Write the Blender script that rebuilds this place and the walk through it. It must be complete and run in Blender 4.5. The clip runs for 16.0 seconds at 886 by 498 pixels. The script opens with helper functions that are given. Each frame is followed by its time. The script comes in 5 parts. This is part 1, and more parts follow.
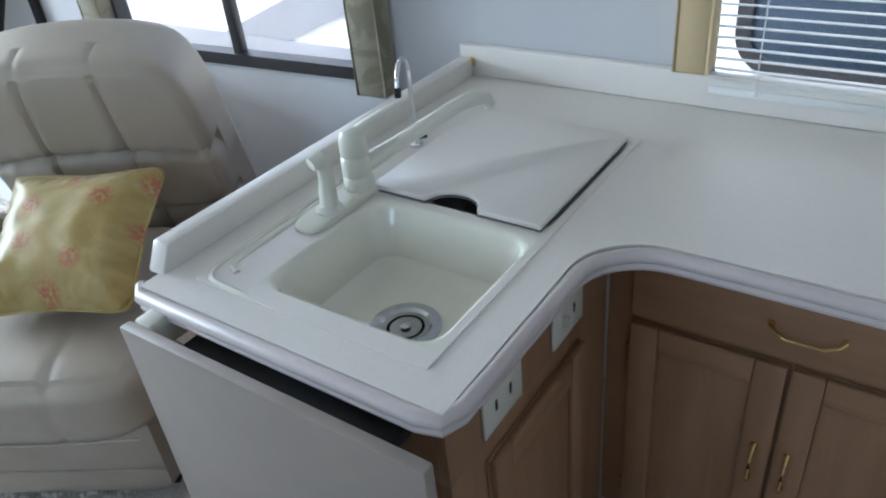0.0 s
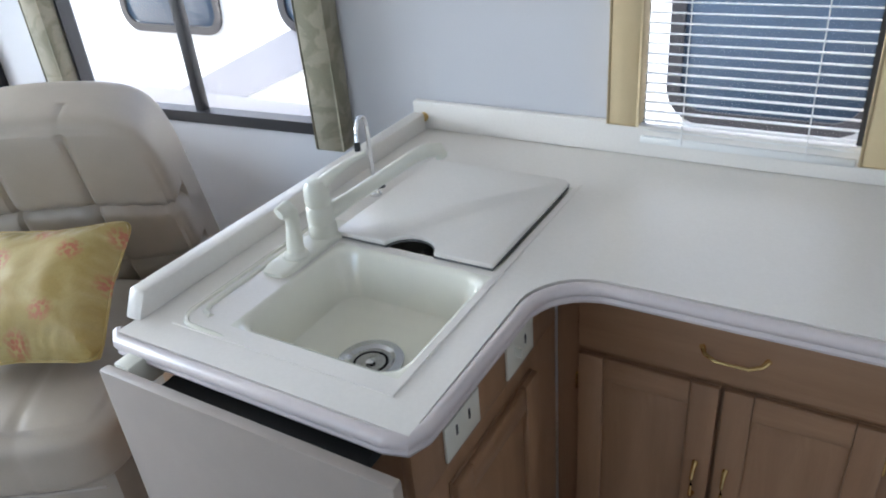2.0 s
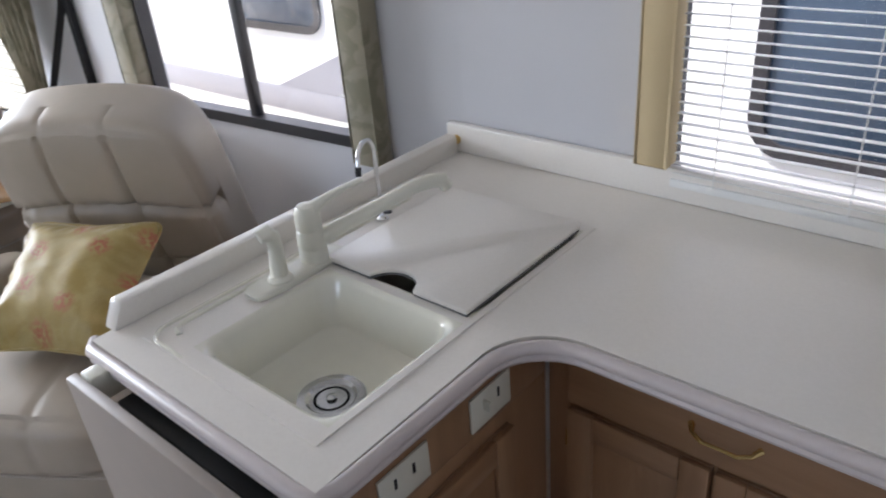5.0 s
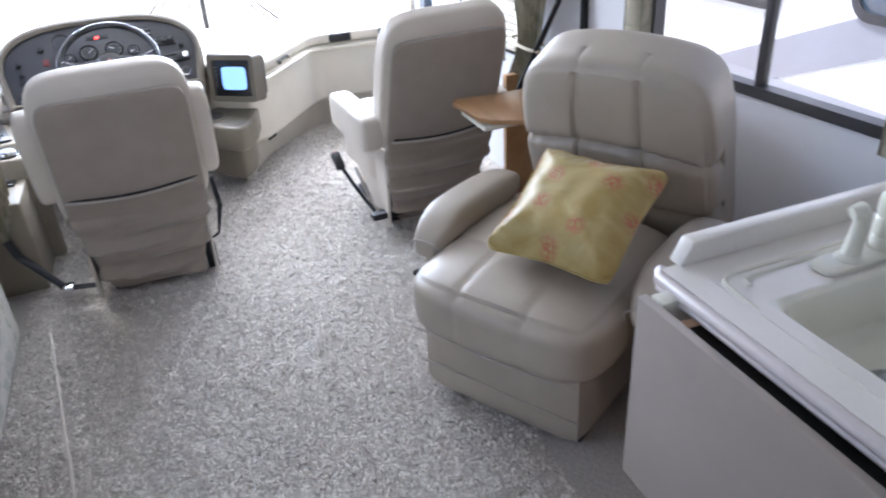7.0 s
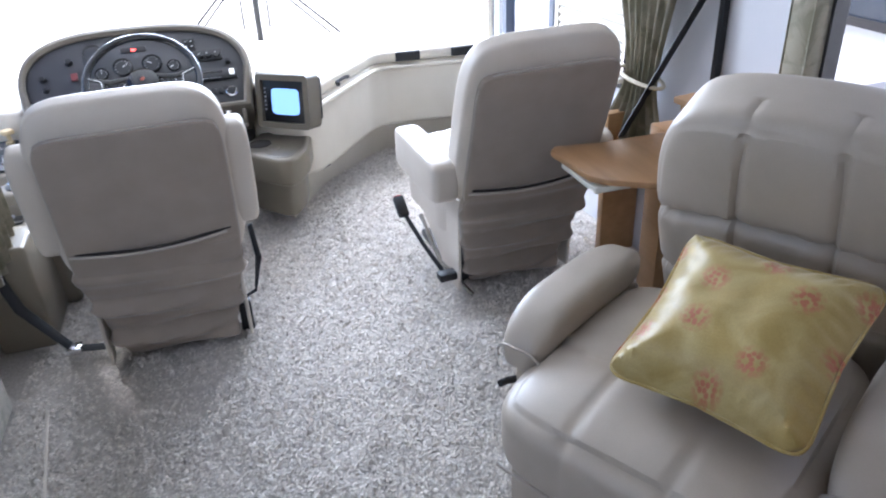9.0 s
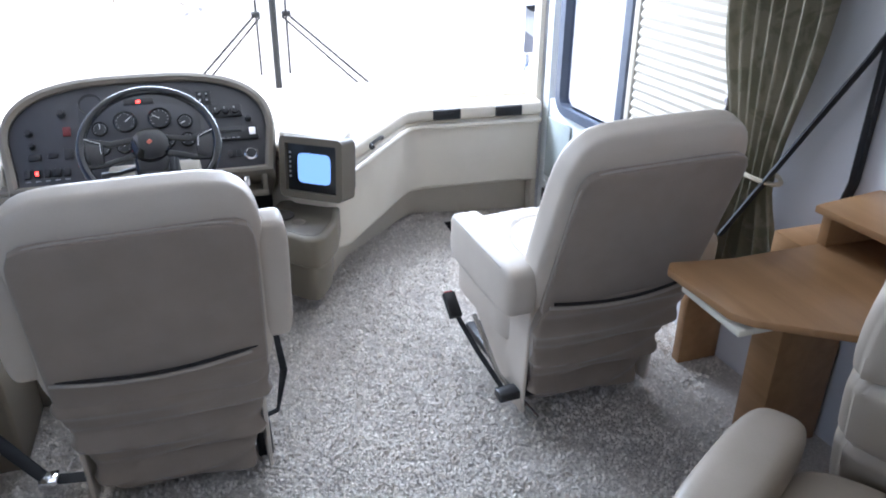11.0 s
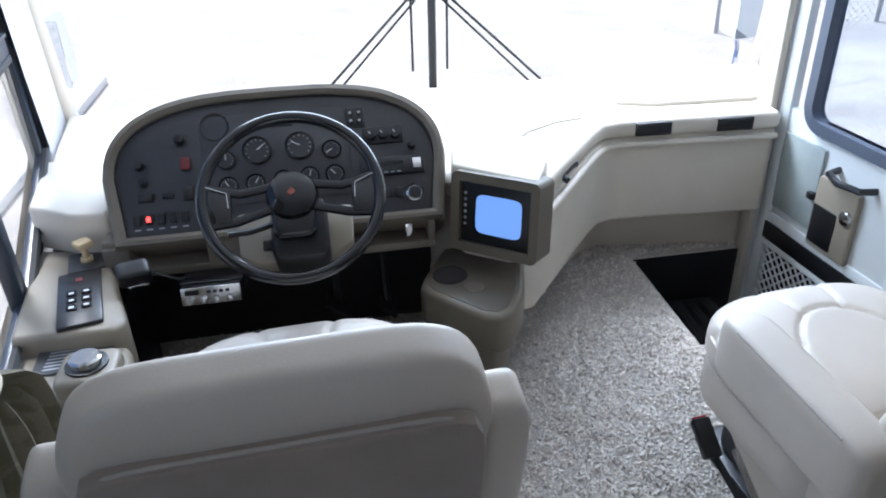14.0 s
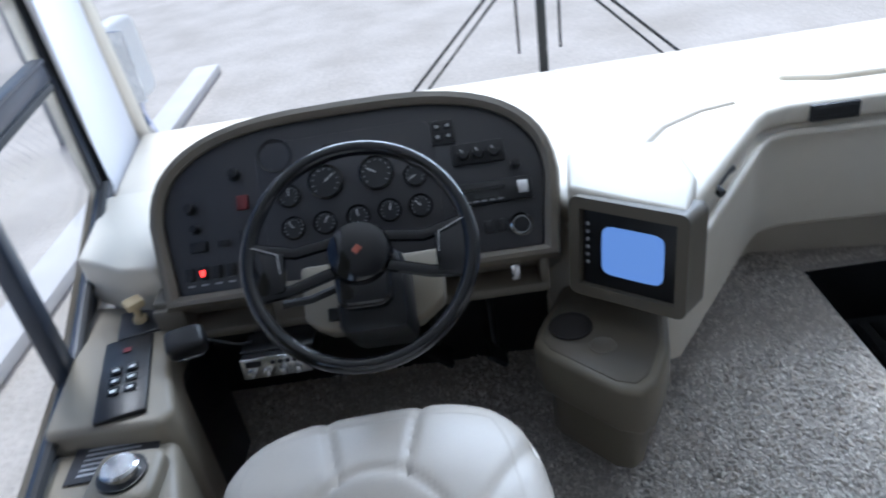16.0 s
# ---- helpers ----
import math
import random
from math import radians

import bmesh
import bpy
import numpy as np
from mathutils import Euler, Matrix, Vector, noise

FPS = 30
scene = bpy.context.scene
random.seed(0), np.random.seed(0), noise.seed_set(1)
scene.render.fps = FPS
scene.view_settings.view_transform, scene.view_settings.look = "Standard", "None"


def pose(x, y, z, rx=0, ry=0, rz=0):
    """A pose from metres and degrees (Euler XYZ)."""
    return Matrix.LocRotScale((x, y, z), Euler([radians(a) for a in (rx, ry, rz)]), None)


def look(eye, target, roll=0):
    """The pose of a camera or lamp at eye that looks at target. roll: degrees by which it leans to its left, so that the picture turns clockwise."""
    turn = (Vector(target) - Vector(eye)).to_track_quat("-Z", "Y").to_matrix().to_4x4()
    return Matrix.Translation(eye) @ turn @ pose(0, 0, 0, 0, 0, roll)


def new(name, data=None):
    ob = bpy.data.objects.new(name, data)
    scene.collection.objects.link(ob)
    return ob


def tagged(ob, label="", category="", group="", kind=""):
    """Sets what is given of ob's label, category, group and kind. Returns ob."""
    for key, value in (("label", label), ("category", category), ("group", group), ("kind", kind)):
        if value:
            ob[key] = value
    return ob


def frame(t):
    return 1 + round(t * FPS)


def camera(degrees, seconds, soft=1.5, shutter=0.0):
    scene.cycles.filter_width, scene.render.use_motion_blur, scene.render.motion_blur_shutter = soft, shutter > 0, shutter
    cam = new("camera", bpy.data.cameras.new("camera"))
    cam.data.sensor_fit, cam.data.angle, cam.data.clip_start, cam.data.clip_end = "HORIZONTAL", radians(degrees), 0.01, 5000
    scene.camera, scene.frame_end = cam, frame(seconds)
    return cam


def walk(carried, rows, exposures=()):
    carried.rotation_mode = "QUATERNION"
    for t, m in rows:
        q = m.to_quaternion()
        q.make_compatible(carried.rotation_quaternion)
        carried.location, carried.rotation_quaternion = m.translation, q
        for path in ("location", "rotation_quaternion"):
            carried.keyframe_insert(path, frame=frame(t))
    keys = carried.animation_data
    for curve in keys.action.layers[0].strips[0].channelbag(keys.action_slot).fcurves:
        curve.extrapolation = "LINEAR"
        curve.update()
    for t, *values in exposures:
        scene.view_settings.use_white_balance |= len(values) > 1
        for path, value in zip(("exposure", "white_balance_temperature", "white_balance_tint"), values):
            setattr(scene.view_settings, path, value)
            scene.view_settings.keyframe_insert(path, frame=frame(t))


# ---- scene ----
cam = camera(62.0, 16.0, soft=1.9, shutter=0.3)
PATH = [
    (0, (-0.006, 0.119, 1.491), (-1.016, 1.460, 0.403), -6.1),
    (0.5, (0.034, 0.109, 1.498), (-0.930, 1.504, 0.437), -6.9),
    (1, (0.064, 0.077, 1.512), (-0.875, 1.513, 0.484), -7.0),
    (1.5, (0.071, 0.065, 1.512), (-0.868, 1.520, 0.512), -6.8),
    (2, (0.043, 0.036, 1.533), (-0.892, 1.505, 0.549), -5.3),
    (2.5, (0.023, 0.031, 1.539), (-0.938, 1.510, 0.595), -4.6),
    (3, (0.022, 0.060, 1.522), (-0.922, 1.570, 0.613), -3.9),
    (3.2, (0.024, 0.065, 1.519), (-0.894, 1.594, 0.615), -3.6),
    (5.3, (0.192, 0.246, 1.563), (-1.106, 1.399, 0.570), -5.4),
    (5.5, (0.173, 0.236, 1.576), (-1.213, 1.269, 0.569), -5.6),
    (6, (0.096, 0.139, 1.519), (-1.465, 0.926, 0.547), -6.0),
    (6.5, (0.032, 0.016, 1.517), (-1.570, 0.707, 0.539), -5.6),
    (7, (-0.025, -0.164, 1.573), (-1.663, 0.435, 0.594), -3.6),
    (7.5, (-0.209, -0.205, 1.505), (-1.940, 0.099, 0.550), -2.2),
    (8, (-0.331, -0.133, 1.572), (-2.082, -0.189, 0.608), -5.7),
    (8.5, (-0.511, -0.025, 1.507), (-2.261, 0.100, 0.546), -4.7),
    (9, (-0.628, -0.064, 1.499), (-2.319, 0.418, 0.546), -2.7),
    (9.5, (-0.762, -0.116, 1.488), (-2.441, 0.457, 0.564), -0.6),
    (10, (-0.859, -0.208, 1.536), (-2.552, 0.351, 0.631), 1.4),
    (10.2, (-0.994, -0.134, 1.500), (-2.716, 0.353, 0.607), 0.9),
    (12.3, (-1.417, -0.174, 1.535), (-3.101, 0.461, 0.663), -1.4),
    (12.5, (-1.562, -0.156, 1.476), (-3.266, 0.403, 0.591), -1.5),
    (13, (-1.794, -0.142, 1.466), (-3.562, 0.077, 0.556), -2.1),
    (13.5, (-1.909, -0.199, 1.454), (-3.675, -0.121, 0.517), -3.1),
    (14, (-2.031, -0.251, 1.484), (-3.759, 0.004, 0.510), -2.0),
    (14.5, (-2.067, -0.272, 1.493), (-3.791, 0.025, 0.524), -0.2),
    (15, (-2.247, -0.237, 1.478), (-3.994, -0.331, 0.507), -2.5),
    (15.5, (-2.381, -0.181, 1.464), (-4.093, -0.500, 0.480), -6.9),
    (16, (-2.501, -0.154, 1.440), (-4.209, -0.244, 0.402), -9.9),
]
walk(cam, [(t, look(eye, target, roll)) for t, eye, target, roll in PATH], [(0, 1.55, 5550, 4), (0.5, 1.75, 5550, 4), (1.0, 1.92, 5550, 4), (1.5, 1.9, 5600, 5), (3.0, 1.85, 6250, 14), (5.5, 1.42, 6150, 14), (6.5, 1.62, 5850, 15), (7.5, 1.54, 5650, 15), (10, 1.52, 5550, 15), (12.5, 0.3, 5550, 11), (13.5, 0.32, 5500, 11), (14.5, 0.35, 5480, 11), (15.2, 0.25, 5400, 10), (16, -0.25, 5330, 10)])

# ---- light ----
world = bpy.data.worlds.new("sky")
scene.world = world
world.use_nodes = True
wn = world.node_tree
sky = wn.nodes.new("ShaderNodeTexSky")
sky.sky_type, sky.sun_disc = "NISHITA", False
sky.sun_elevation, sky.sun_rotation = radians(56), radians(295)
sky.altitude, sky.dust_density = 200, 2.5
wn.links.new(sky.outputs[0], wn.nodes["Background"].inputs[0])
wn.nodes["Background"].inputs[1].default_value = 0.15
sun = new("sun", bpy.data.lights.new("sun", "SUN"))
sun.data.energy, sun.data.angle, sun.data.color = 4.6, radians(14), (1, 0.95, 0.88)
sun.matrix_basis = look((-8, -3.7, 13), (0, 0, 0))


def area(name, x, y, z, tx, ty, tz, w, h, power, color=(0.9, 0.95, 1)):
    lamp = new(name, bpy.data.lights.new(name, "AREA"))
    lamp.data.shape, lamp.data.size, lamp.data.size_y = "RECTANGLE", w, h
    lamp.data.energy, lamp.data.color = power, color
    lamp.matrix_basis = look((x, y, z), (tx, ty, tz))
    return lamp


# added fill lamps: one before the closed rear wall, one in an assumed sofa window
area("rear_fill", 2.3, 0.2, 1.5, 0, 0.2, 1.0, 1.8, 1.0, 1.2, (0.82, 0.91, 1))
area("sofa_fill", -1.3, -1.72, 1.45, -1.3, 0, 1.1, 1.6, 0.6, 3, (0.82, 0.91, 1))
area("windscreen_daylight", -4.84, 0.22, 1.52, -3.4, 0.22, 0.6, 2.3, 0.42, 58, (0.84, 0.92, 1))


# ---- materials ----
def mat(name, col, col2=None, rough=0.6, metal=0.0, scale=12.0, fine=150.0, bump=0.15, var=0.12, depth=0.002, coat=0.0, sheen=0.0):
    m = bpy.data.materials.new(name)
    m.use_nodes = True
    n, l = m.node_tree.nodes, m.node_tree.links
    b = n["Principled BSDF"]
    co = n.new("ShaderNodeTexCoord")
    big, small = n.new("ShaderNodeTexNoise"), n.new("ShaderNodeTexNoise")
    big.inputs["Scale"].default_value, big.inputs["Detail"].default_value = scale, 4
    small.inputs["Scale"].default_value, small.inputs["Detail"].default_value = fine, 3
    for t in (big, small):
        l.new(co.outputs["Object"], t.inputs["Vector"])
    col2 = col2 or tuple(c * (1 - var) for c in col)
    ramp = n.new("ShaderNodeValToRGB")
    ramp.color_ramp.elements[0].position, ramp.color_ramp.elements[1].position = 0.32, 0.68
    ramp.color_ramp.elements[0].color, ramp.color_ramp.elements[1].color = (*col2, 1), (*col, 1)
    l.new(big.outputs[0], ramp.inputs[0])
    mix = n.new("ShaderNodeMix")
    mix.data_type, mix.blend_type = "RGBA", "MULTIPLY"
    mix.inputs[0].default_value = min(1.0, var * 2)
    l.new(ramp.outputs[0], mix.inputs[6])
    tone = n.new("ShaderNodeValToRGB")
    tone.color_ramp.elements[0].position, tone.color_ramp.elements[1].position = 0.3, 0.7
    tone.color_ramp.elements[0].color = (0.7, 0.7, 0.7, 1)
    l.new(small.outputs[0], tone.inputs[0])
    l.new(tone.outputs[0], mix.inputs[7])
    l.new(mix.outputs[2], b.inputs["Base Color"])
    b.inputs["Roughness"].default_value, b.inputs["Metallic"].default_value = rough, metal
    b.inputs["Coat Weight"].default_value = coat
    b.inputs["Sheen Weight"].default_value = sheen
    if bump:
        bu = n.new("ShaderNodeBump")
        bu.inputs["Strength"].default_value, bu.inputs["Distance"].default_value = bump, depth
        l.new(small.outputs[0], bu.inputs["Height"])
        l.new(bu.outputs[0], b.inputs["Normal"])
    return m


def glow(name, col, strength):
    m = bpy.data.materials.new(name)
    m.use_nodes = True
    b = m.node_tree.nodes["Principled BSDF"]
    b.inputs["Base Color"].default_value = (0.02, 0.02, 0.02, 1)
    b.inputs["Emission Color"].default_value, b.inputs["Emission Strength"].default_value = (*col, 1), strength
    return m


def glass(name, tint=(1, 1, 1)):
    m = bpy.data.materials.new(name)
    m.use_nodes = True
    n, l = m.node_tree.nodes, m.node_tree.links
    clear, shiny, mixer, fres = n.new("ShaderNodeBsdfTransparent"), n.new("ShaderNodeBsdfGlossy"), n.new("ShaderNodeMixShader"), n.new("ShaderNodeLayerWeight")
    clear.inputs[0].default_value, shiny.inputs["Roughness"].default_value = (*tint, 1), 0.0
    fres.inputs[0].default_value = 0.25
    gain = n.new("ShaderNodeMath")
    gain.operation = "MULTIPLY"
    gain.inputs[1].default_value = 0.22
    l.new(fres.outputs[1], gain.inputs[0])
    l.new(gain.outputs[0], mixer.inputs[0]), l.new(clear.outputs[0], mixer.inputs[1]), l.new(shiny.outputs[0], mixer.inputs[2])
    l.new(mixer.outputs[0], n["Material Output"].inputs[0])
    return m


def patterned(name, base, second, scale=9.0, rough=0.85, spots=None):
    """Woven cloth with a leafy two-tone figure, and if wanted small coloured blossoms."""
    m = mat(name, base, second, rough=rough, scale=scale, fine=260, bump=0.3, var=0.2, sheen=0.2)
    n, l = m.node_tree.nodes, m.node_tree.links
    b = n["Principled BSDF"]
    src = b.inputs["Base Color"].links[0].from_socket
    big = [q for q in n if q.type == "TEX_NOISE"][0]
    big.inputs["Distortion"].default_value, big.inputs["Detail"].default_value = 1.6, 3
    ramp = [q for q in n if q.type == "VALTORGB"][0].color_ramp
    ramp.elements[0].position, ramp.elements[1].position = 0.44, 0.53
    if spots:
        ramp.elements[0].position, ramp.elements[1].position = 0.36, 0.62
        co = [q for q in n if q.type == "TEX_COORD"][0]
        vor, step, mix = n.new("ShaderNodeTexVoronoi"), n.new("ShaderNodeValToRGB"), n.new("ShaderNodeMix")
        spray, where, both = n.new("ShaderNodeTexVoronoi"), n.new("ShaderNodeValToRGB"), n.new("ShaderNodeMath")
        vor.inputs["Scale"].default_value, spray.inputs["Scale"].default_value = 88.0, 7.6
        for q in (vor, spray):
            q.voronoi_dimensions = "2D"
            l.new(co.outputs["Object"], q.inputs["Vector"])
        step.color_ramp.elements[0].position, step.color_ramp.elements[1].position = 0.34, 0.62
        where.color_ramp.elements[0].position, where.color_ramp.elements[1].position = 0.12, 0.29
        for q in (step, where):
            q.color_ramp.elements[0].color, q.color_ramp.elements[1].color = (1, 1, 1, 1), (0, 0, 0, 1)
        l.new(vor.outputs["Distance"], step.inputs[0]), l.new(spray.outputs["Distance"], where.inputs[0])
        both.operation = "MULTIPLY"
        l.new(step.outputs[0], both.inputs[0]), l.new(where.outputs[0], both.inputs[1])
        mix.data_type = "RGBA"
        mix.inputs[7].default_value = (*spots, 1)
        l.new(both.outputs[0], mix.inputs[0]), l.new(src, mix.inputs[6])
        l.new(mix.outputs[2], b.inputs["Base Color"])
    return m


def wooden(name, col, dark, axis=2, rough=0.4):
    m = mat(name, col, dark, rough=rough, scale=3.5, fine=60, bump=0.12, var=0.1, coat=0.15)
    n, l = m.node_tree.nodes, m.node_tree.links
    co = [q for q in n if q.type == "TEX_COORD"][0]
    st = n.new("ShaderNodeMapping")
    sc = [7.0, 7.0, 7.0]
    sc[axis] = 0.6
    st.inputs["Scale"].default_value = sc
    l.new(co.outputs["Object"], st.inputs["Vector"])
    for q in n:
        if q.type == "TEX_NOISE":
            l.new(st.outputs[0], q.inputs["Vector"])
            q.inputs["Distortion"].default_value = 0.6
    return m


CARPET = mat("carpet_pile", (0.78, 0.715, 0.645), (0.58, 0.52, 0.455), rough=0.95, scale=95, fine=230, bump=1.0, var=0.45, depth=0.012, sheen=0.25)
WALLW = mat("wall_vinyl", (0.605, 0.60, 0.62), rough=0.65, scale=3, fine=220, bump=0.08, var=0.03)
CEIL = mat("ceiling_vinyl", (0.8, 0.79, 0.77), rough=0.8, scale=3, fine=90, bump=0.1, var=0.03)
LAMINATE = mat("counter_laminate", (0.78, 0.735, 0.675), (0.755, 0.71, 0.65), rough=0.30, scale=160, fine=500, bump=0.02, var=0.03)
EDGING = mat("counter_edging", (0.62, 0.55, 0.53), rough=0.35, scale=5, fine=90, bump=0.02, var=0.04)
ACRYL = mat("sink_acrylic", (0.80, 0.775, 0.665), rough=0.12, scale=4, fine=60, bump=0.0, var=0.03, coat=0.4)
IVORY = mat("ivory_plastic", (0.74, 0.72, 0.62), rough=0.3, scale=5, fine=60, bump=0.0, var=0.03)
STEEL = mat("brushed_steel", (0.55, 0.55, 0.55), rough=0.2, metal=1.0, scale=30, fine=200, bump=0.05, var=0.1)
CHROME = mat("chrome", (0.8, 0.8, 0.82), rough=0.07, metal=1.0, scale=30, fine=200, bump=0.0, var=0.04)
BRASS = mat("polished_brass", (0.8, 0.58, 0.25), rough=0.18, metal=1.0, scale=30, fine=200, bump=0.0, var=0.06)
OAK = wooden("maple_cabinet", (0.36, 0.205, 0.11), (0.285, 0.155, 0.08), 2)
OAKX = wooden("maple_cabinet_across", (0.36, 0.205, 0.11), (0.285, 0.155, 0.08), 0)
DESKW = wooden("oak_desk", (0.40, 0.225, 0.10), (0.33, 0.18, 0.075), 0)
LEAFM = mat("leaf_laminate", (0.36, 0.308, 0.268), rough=0.45, scale=20, fine=300, bump=0.02, var=0.04)
# near-black colour painted where hollows would lie in shade
HOLLOW = mat("hollow_shade", (0.03, 0.025, 0.022), rough=0.9, scale=10, fine=90, bump=0.1)
LEATHER = mat("beige_leather", (0.45, 0.392, 0.32), (0.405, 0.35, 0.28), rough=0.42, scale=7, fine=330, bump=0.16, var=0.07, depth=0.0015)
PALELEA = mat("pale_leather", (0.61, 0.545, 0.465), (0.57, 0.505, 0.425), rough=0.42, scale=7, fine=330, bump=0.14, var=0.06, depth=0.0015)
SEATCLOTH = mat("seat_back_cloth", (0.315, 0.26, 0.212), (0.28, 0.23, 0.185), rough=0.9, scale=10, fine=420, bump=0.3, var=0.08, sheen=0.3)
PIPING = mat("seat_piping", (0.45, 0.395, 0.335), rough=0.5, scale=20, fine=300, bump=0.1)
SOFAC = patterned("sofa_damask", (0.47, 0.43, 0.345), (0.30, 0.29, 0.21), scale=14)
PILLOWC = patterned("pillow_floral", (0.50, 0.39, 0.155), (0.40, 0.285, 0.075), scale=6, rough=0.42, spots=(0.44, 0.15, 0.075))
CURTAINC = patterned("curtain_damask", (0.31, 0.275, 0.195), (0.22, 0.20, 0.13), scale=8)
LAMBREQ = mat("tan_valance_cloth", (0.62, 0.49, 0.29), (0.57, 0.445, 0.255), rough=0.7, scale=6, fine=300, bump=0.1, var=0.06)
GOLDC = mat("gold_cord", (0.50, 0.43, 0.17), rough=0.6, scale=30, fine=300, bump=0.2)
# grey for the shaded gap under the sink board
GAPSHADE = mat("gap_shade_grey", (0.16, 0.155, 0.15), rough=0.7, scale=30, fine=300, bump=0.1)
TIEC = mat("tieback_cord", (0.6, 0.53, 0.4), rough=0.7, scale=40, fine=300, bump=0.3)
DASHW = mat("dash_moulding", (0.64, 0.585, 0.49), (0.605, 0.55, 0.455), rough=0.5, scale=6, fine=420, bump=0.15, var=0.05)
DASHM = mat("console_plastic", (0.135, 0.115, 0.084), rough=0.42, scale=6, fine=420, bump=0.15, var=0.06)
SIDEC = mat("side_console_plastic", (0.26, 0.225, 0.17), rough=0.45, scale=6, fine=420, bump=0.15, var=0.05)
DASHT = mat("taupe_plastic", (0.165, 0.142, 0.108), rough=0.42, scale=6, fine=420, bump=0.15, var=0.06)
PANEL = mat("instrument_face", (0.040, 0.039, 0.042), rough=0.5, scale=9, fine=300, bump=0.1, var=0.08)
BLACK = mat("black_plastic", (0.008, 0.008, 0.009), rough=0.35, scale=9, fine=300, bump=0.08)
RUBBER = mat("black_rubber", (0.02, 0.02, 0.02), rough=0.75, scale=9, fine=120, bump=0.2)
WEBBING = mat("seat_belt_webbing", (0.02, 0.021, 0.024), rough=0.8, scale=40, fine=500, bump=0.4)
ALU = mat("window_aluminium", (0.032, 0.04, 0.056), rough=0.28, metal=0.0, scale=9, fine=150, bump=0.03)
BRONZE = mat("dark_window_frame", (0.035, 0.033, 0.035), rough=0.4, scale=9, fine=150, bump=0.03)
DOORW = mat("door_gelcoat", (0.70, 0.72, 0.71), rough=0.35, scale=4, fine=120, bump=0.03, var=0.04)
BLINDW = mat("blind_slat", (0.8, 0.79, 0.76), rough=0.5, scale=5, fine=100, bump=0.02, var=0.03)
SHADEC = mat("pleated_shade", (0.70, 0.655, 0.57), rough=0.9, scale=6, fine=300, bump=0.15, var=0.05)
SAND = mat("sandy_gravel", (0.64, 0.59, 0.52), (0.50, 0.455, 0.39), rough=0.95, scale=1.2, fine=22, bump=0.6, var=0.25, depth=0.03)
CONCRETE = mat("kerb_concrete", (0.72, 0.70, 0.66), rough=0.9, scale=3, fine=60, bump=0.3, var=0.1)
RVWHITE = mat("motorhome_gelcoat", (0.82, 0.82, 0.8), rough=0.3, scale=2, fine=50, bump=0.02, var=0.03)
RVDARK = mat("motorhome_glass", (0.05, 0.075, 0.11), rough=0.08, scale=2, fine=50, bump=0.0)
RVGREY = mat("motorhome_stripe", (0.30, 0.30, 0.33), rough=0.4, scale=2, fine=50, bump=0.02)
WIRE = mat("galvanised_wire", (0.42, 0.43, 0.44), rough=0.5, metal=0.6, scale=9, fine=90, bump=0.05)
FOLIAGE = mat("dry_scrub", (0.44, 0.39, 0.29), (0.33, 0.29, 0.20), rough=0.9, scale=5, fine=40, bump=0.3, var=0.2)
RED = glow("red_telltale", (1, 0.03, 0.02), 6)
SCREEN = glow("blue_screen", (0.26, 0.47, 1.0), 0.66)
CLEAR = glass("clear_glass")
TINT = glass("grey_glass", (0.86, 0.9, 0.95))
MIRROR = mat("mirror_face", (0.8, 0.85, 0.9), rough=0.02, metal=1.0, bump=0, var=0.01)


# ---- mesh helpers ----
def obj(name, bm, material, smooth=True):
    me = bpy.data.meshes.new(name)
    bmesh.ops.recalc_face_normals(bm, faces=bm.faces)
    bm.to_mesh(me)
    bm.free()
    me.materials.append(material)
    for p in me.polygons:
        p.use_smooth = smooth
    if smooth:
        me.set_sharp_from_angle(angle=radians(38))
    return new(name, me)


def part(name, bm, material, parent, label="", smooth=True):
    ob = obj(name, bm, material, smooth)
    ob.parent = parent
    if label:
        ob["label"] = label
    return ob


def thing(name, m, label, category, group=""):
    e = new(name)
    e.empty_display_size = 0.1
    e.matrix_basis = m
    return tagged(e, label, category, group)


def solid(name, bm, material, label, category="", kind="", group="", m=None):
    ob = obj(name, bm, material)
    if m is not None:
        ob.matrix_basis = m
    return tagged(ob, label, category, group, kind)


def move(bm, m):
    bmesh.ops.transform(bm, matrix=m, verts=bm.verts)
    return bm


def join(*bms):
    me = bpy.data.meshes.new("scratch")
    out = bmesh.new()
    for b in bms:
        b.to_mesh(me)
        out.from_mesh(me)
        b.free()
    bpy.data.meshes.remove(me)
    return out


def box(x0, x1, y0, y1, z0, z1, r=0.004, seg=2):
    bm = bmesh.new()
    bmesh.ops.create_cube(bm, size=1)
    bmesh.ops.scale(bm, vec=(x1 - x0, y1 - y0, z1 - z0), verts=bm.verts)
    bmesh.ops.translate(bm, vec=((x0 + x1) / 2, (y0 + y1) / 2, (z0 + z1) / 2), verts=bm.verts)
    if r:
        bmesh.ops.bevel(bm, geom=list(bm.edges), offset=r, segments=seg, profile=0.5, affect="EDGES")
    return bm


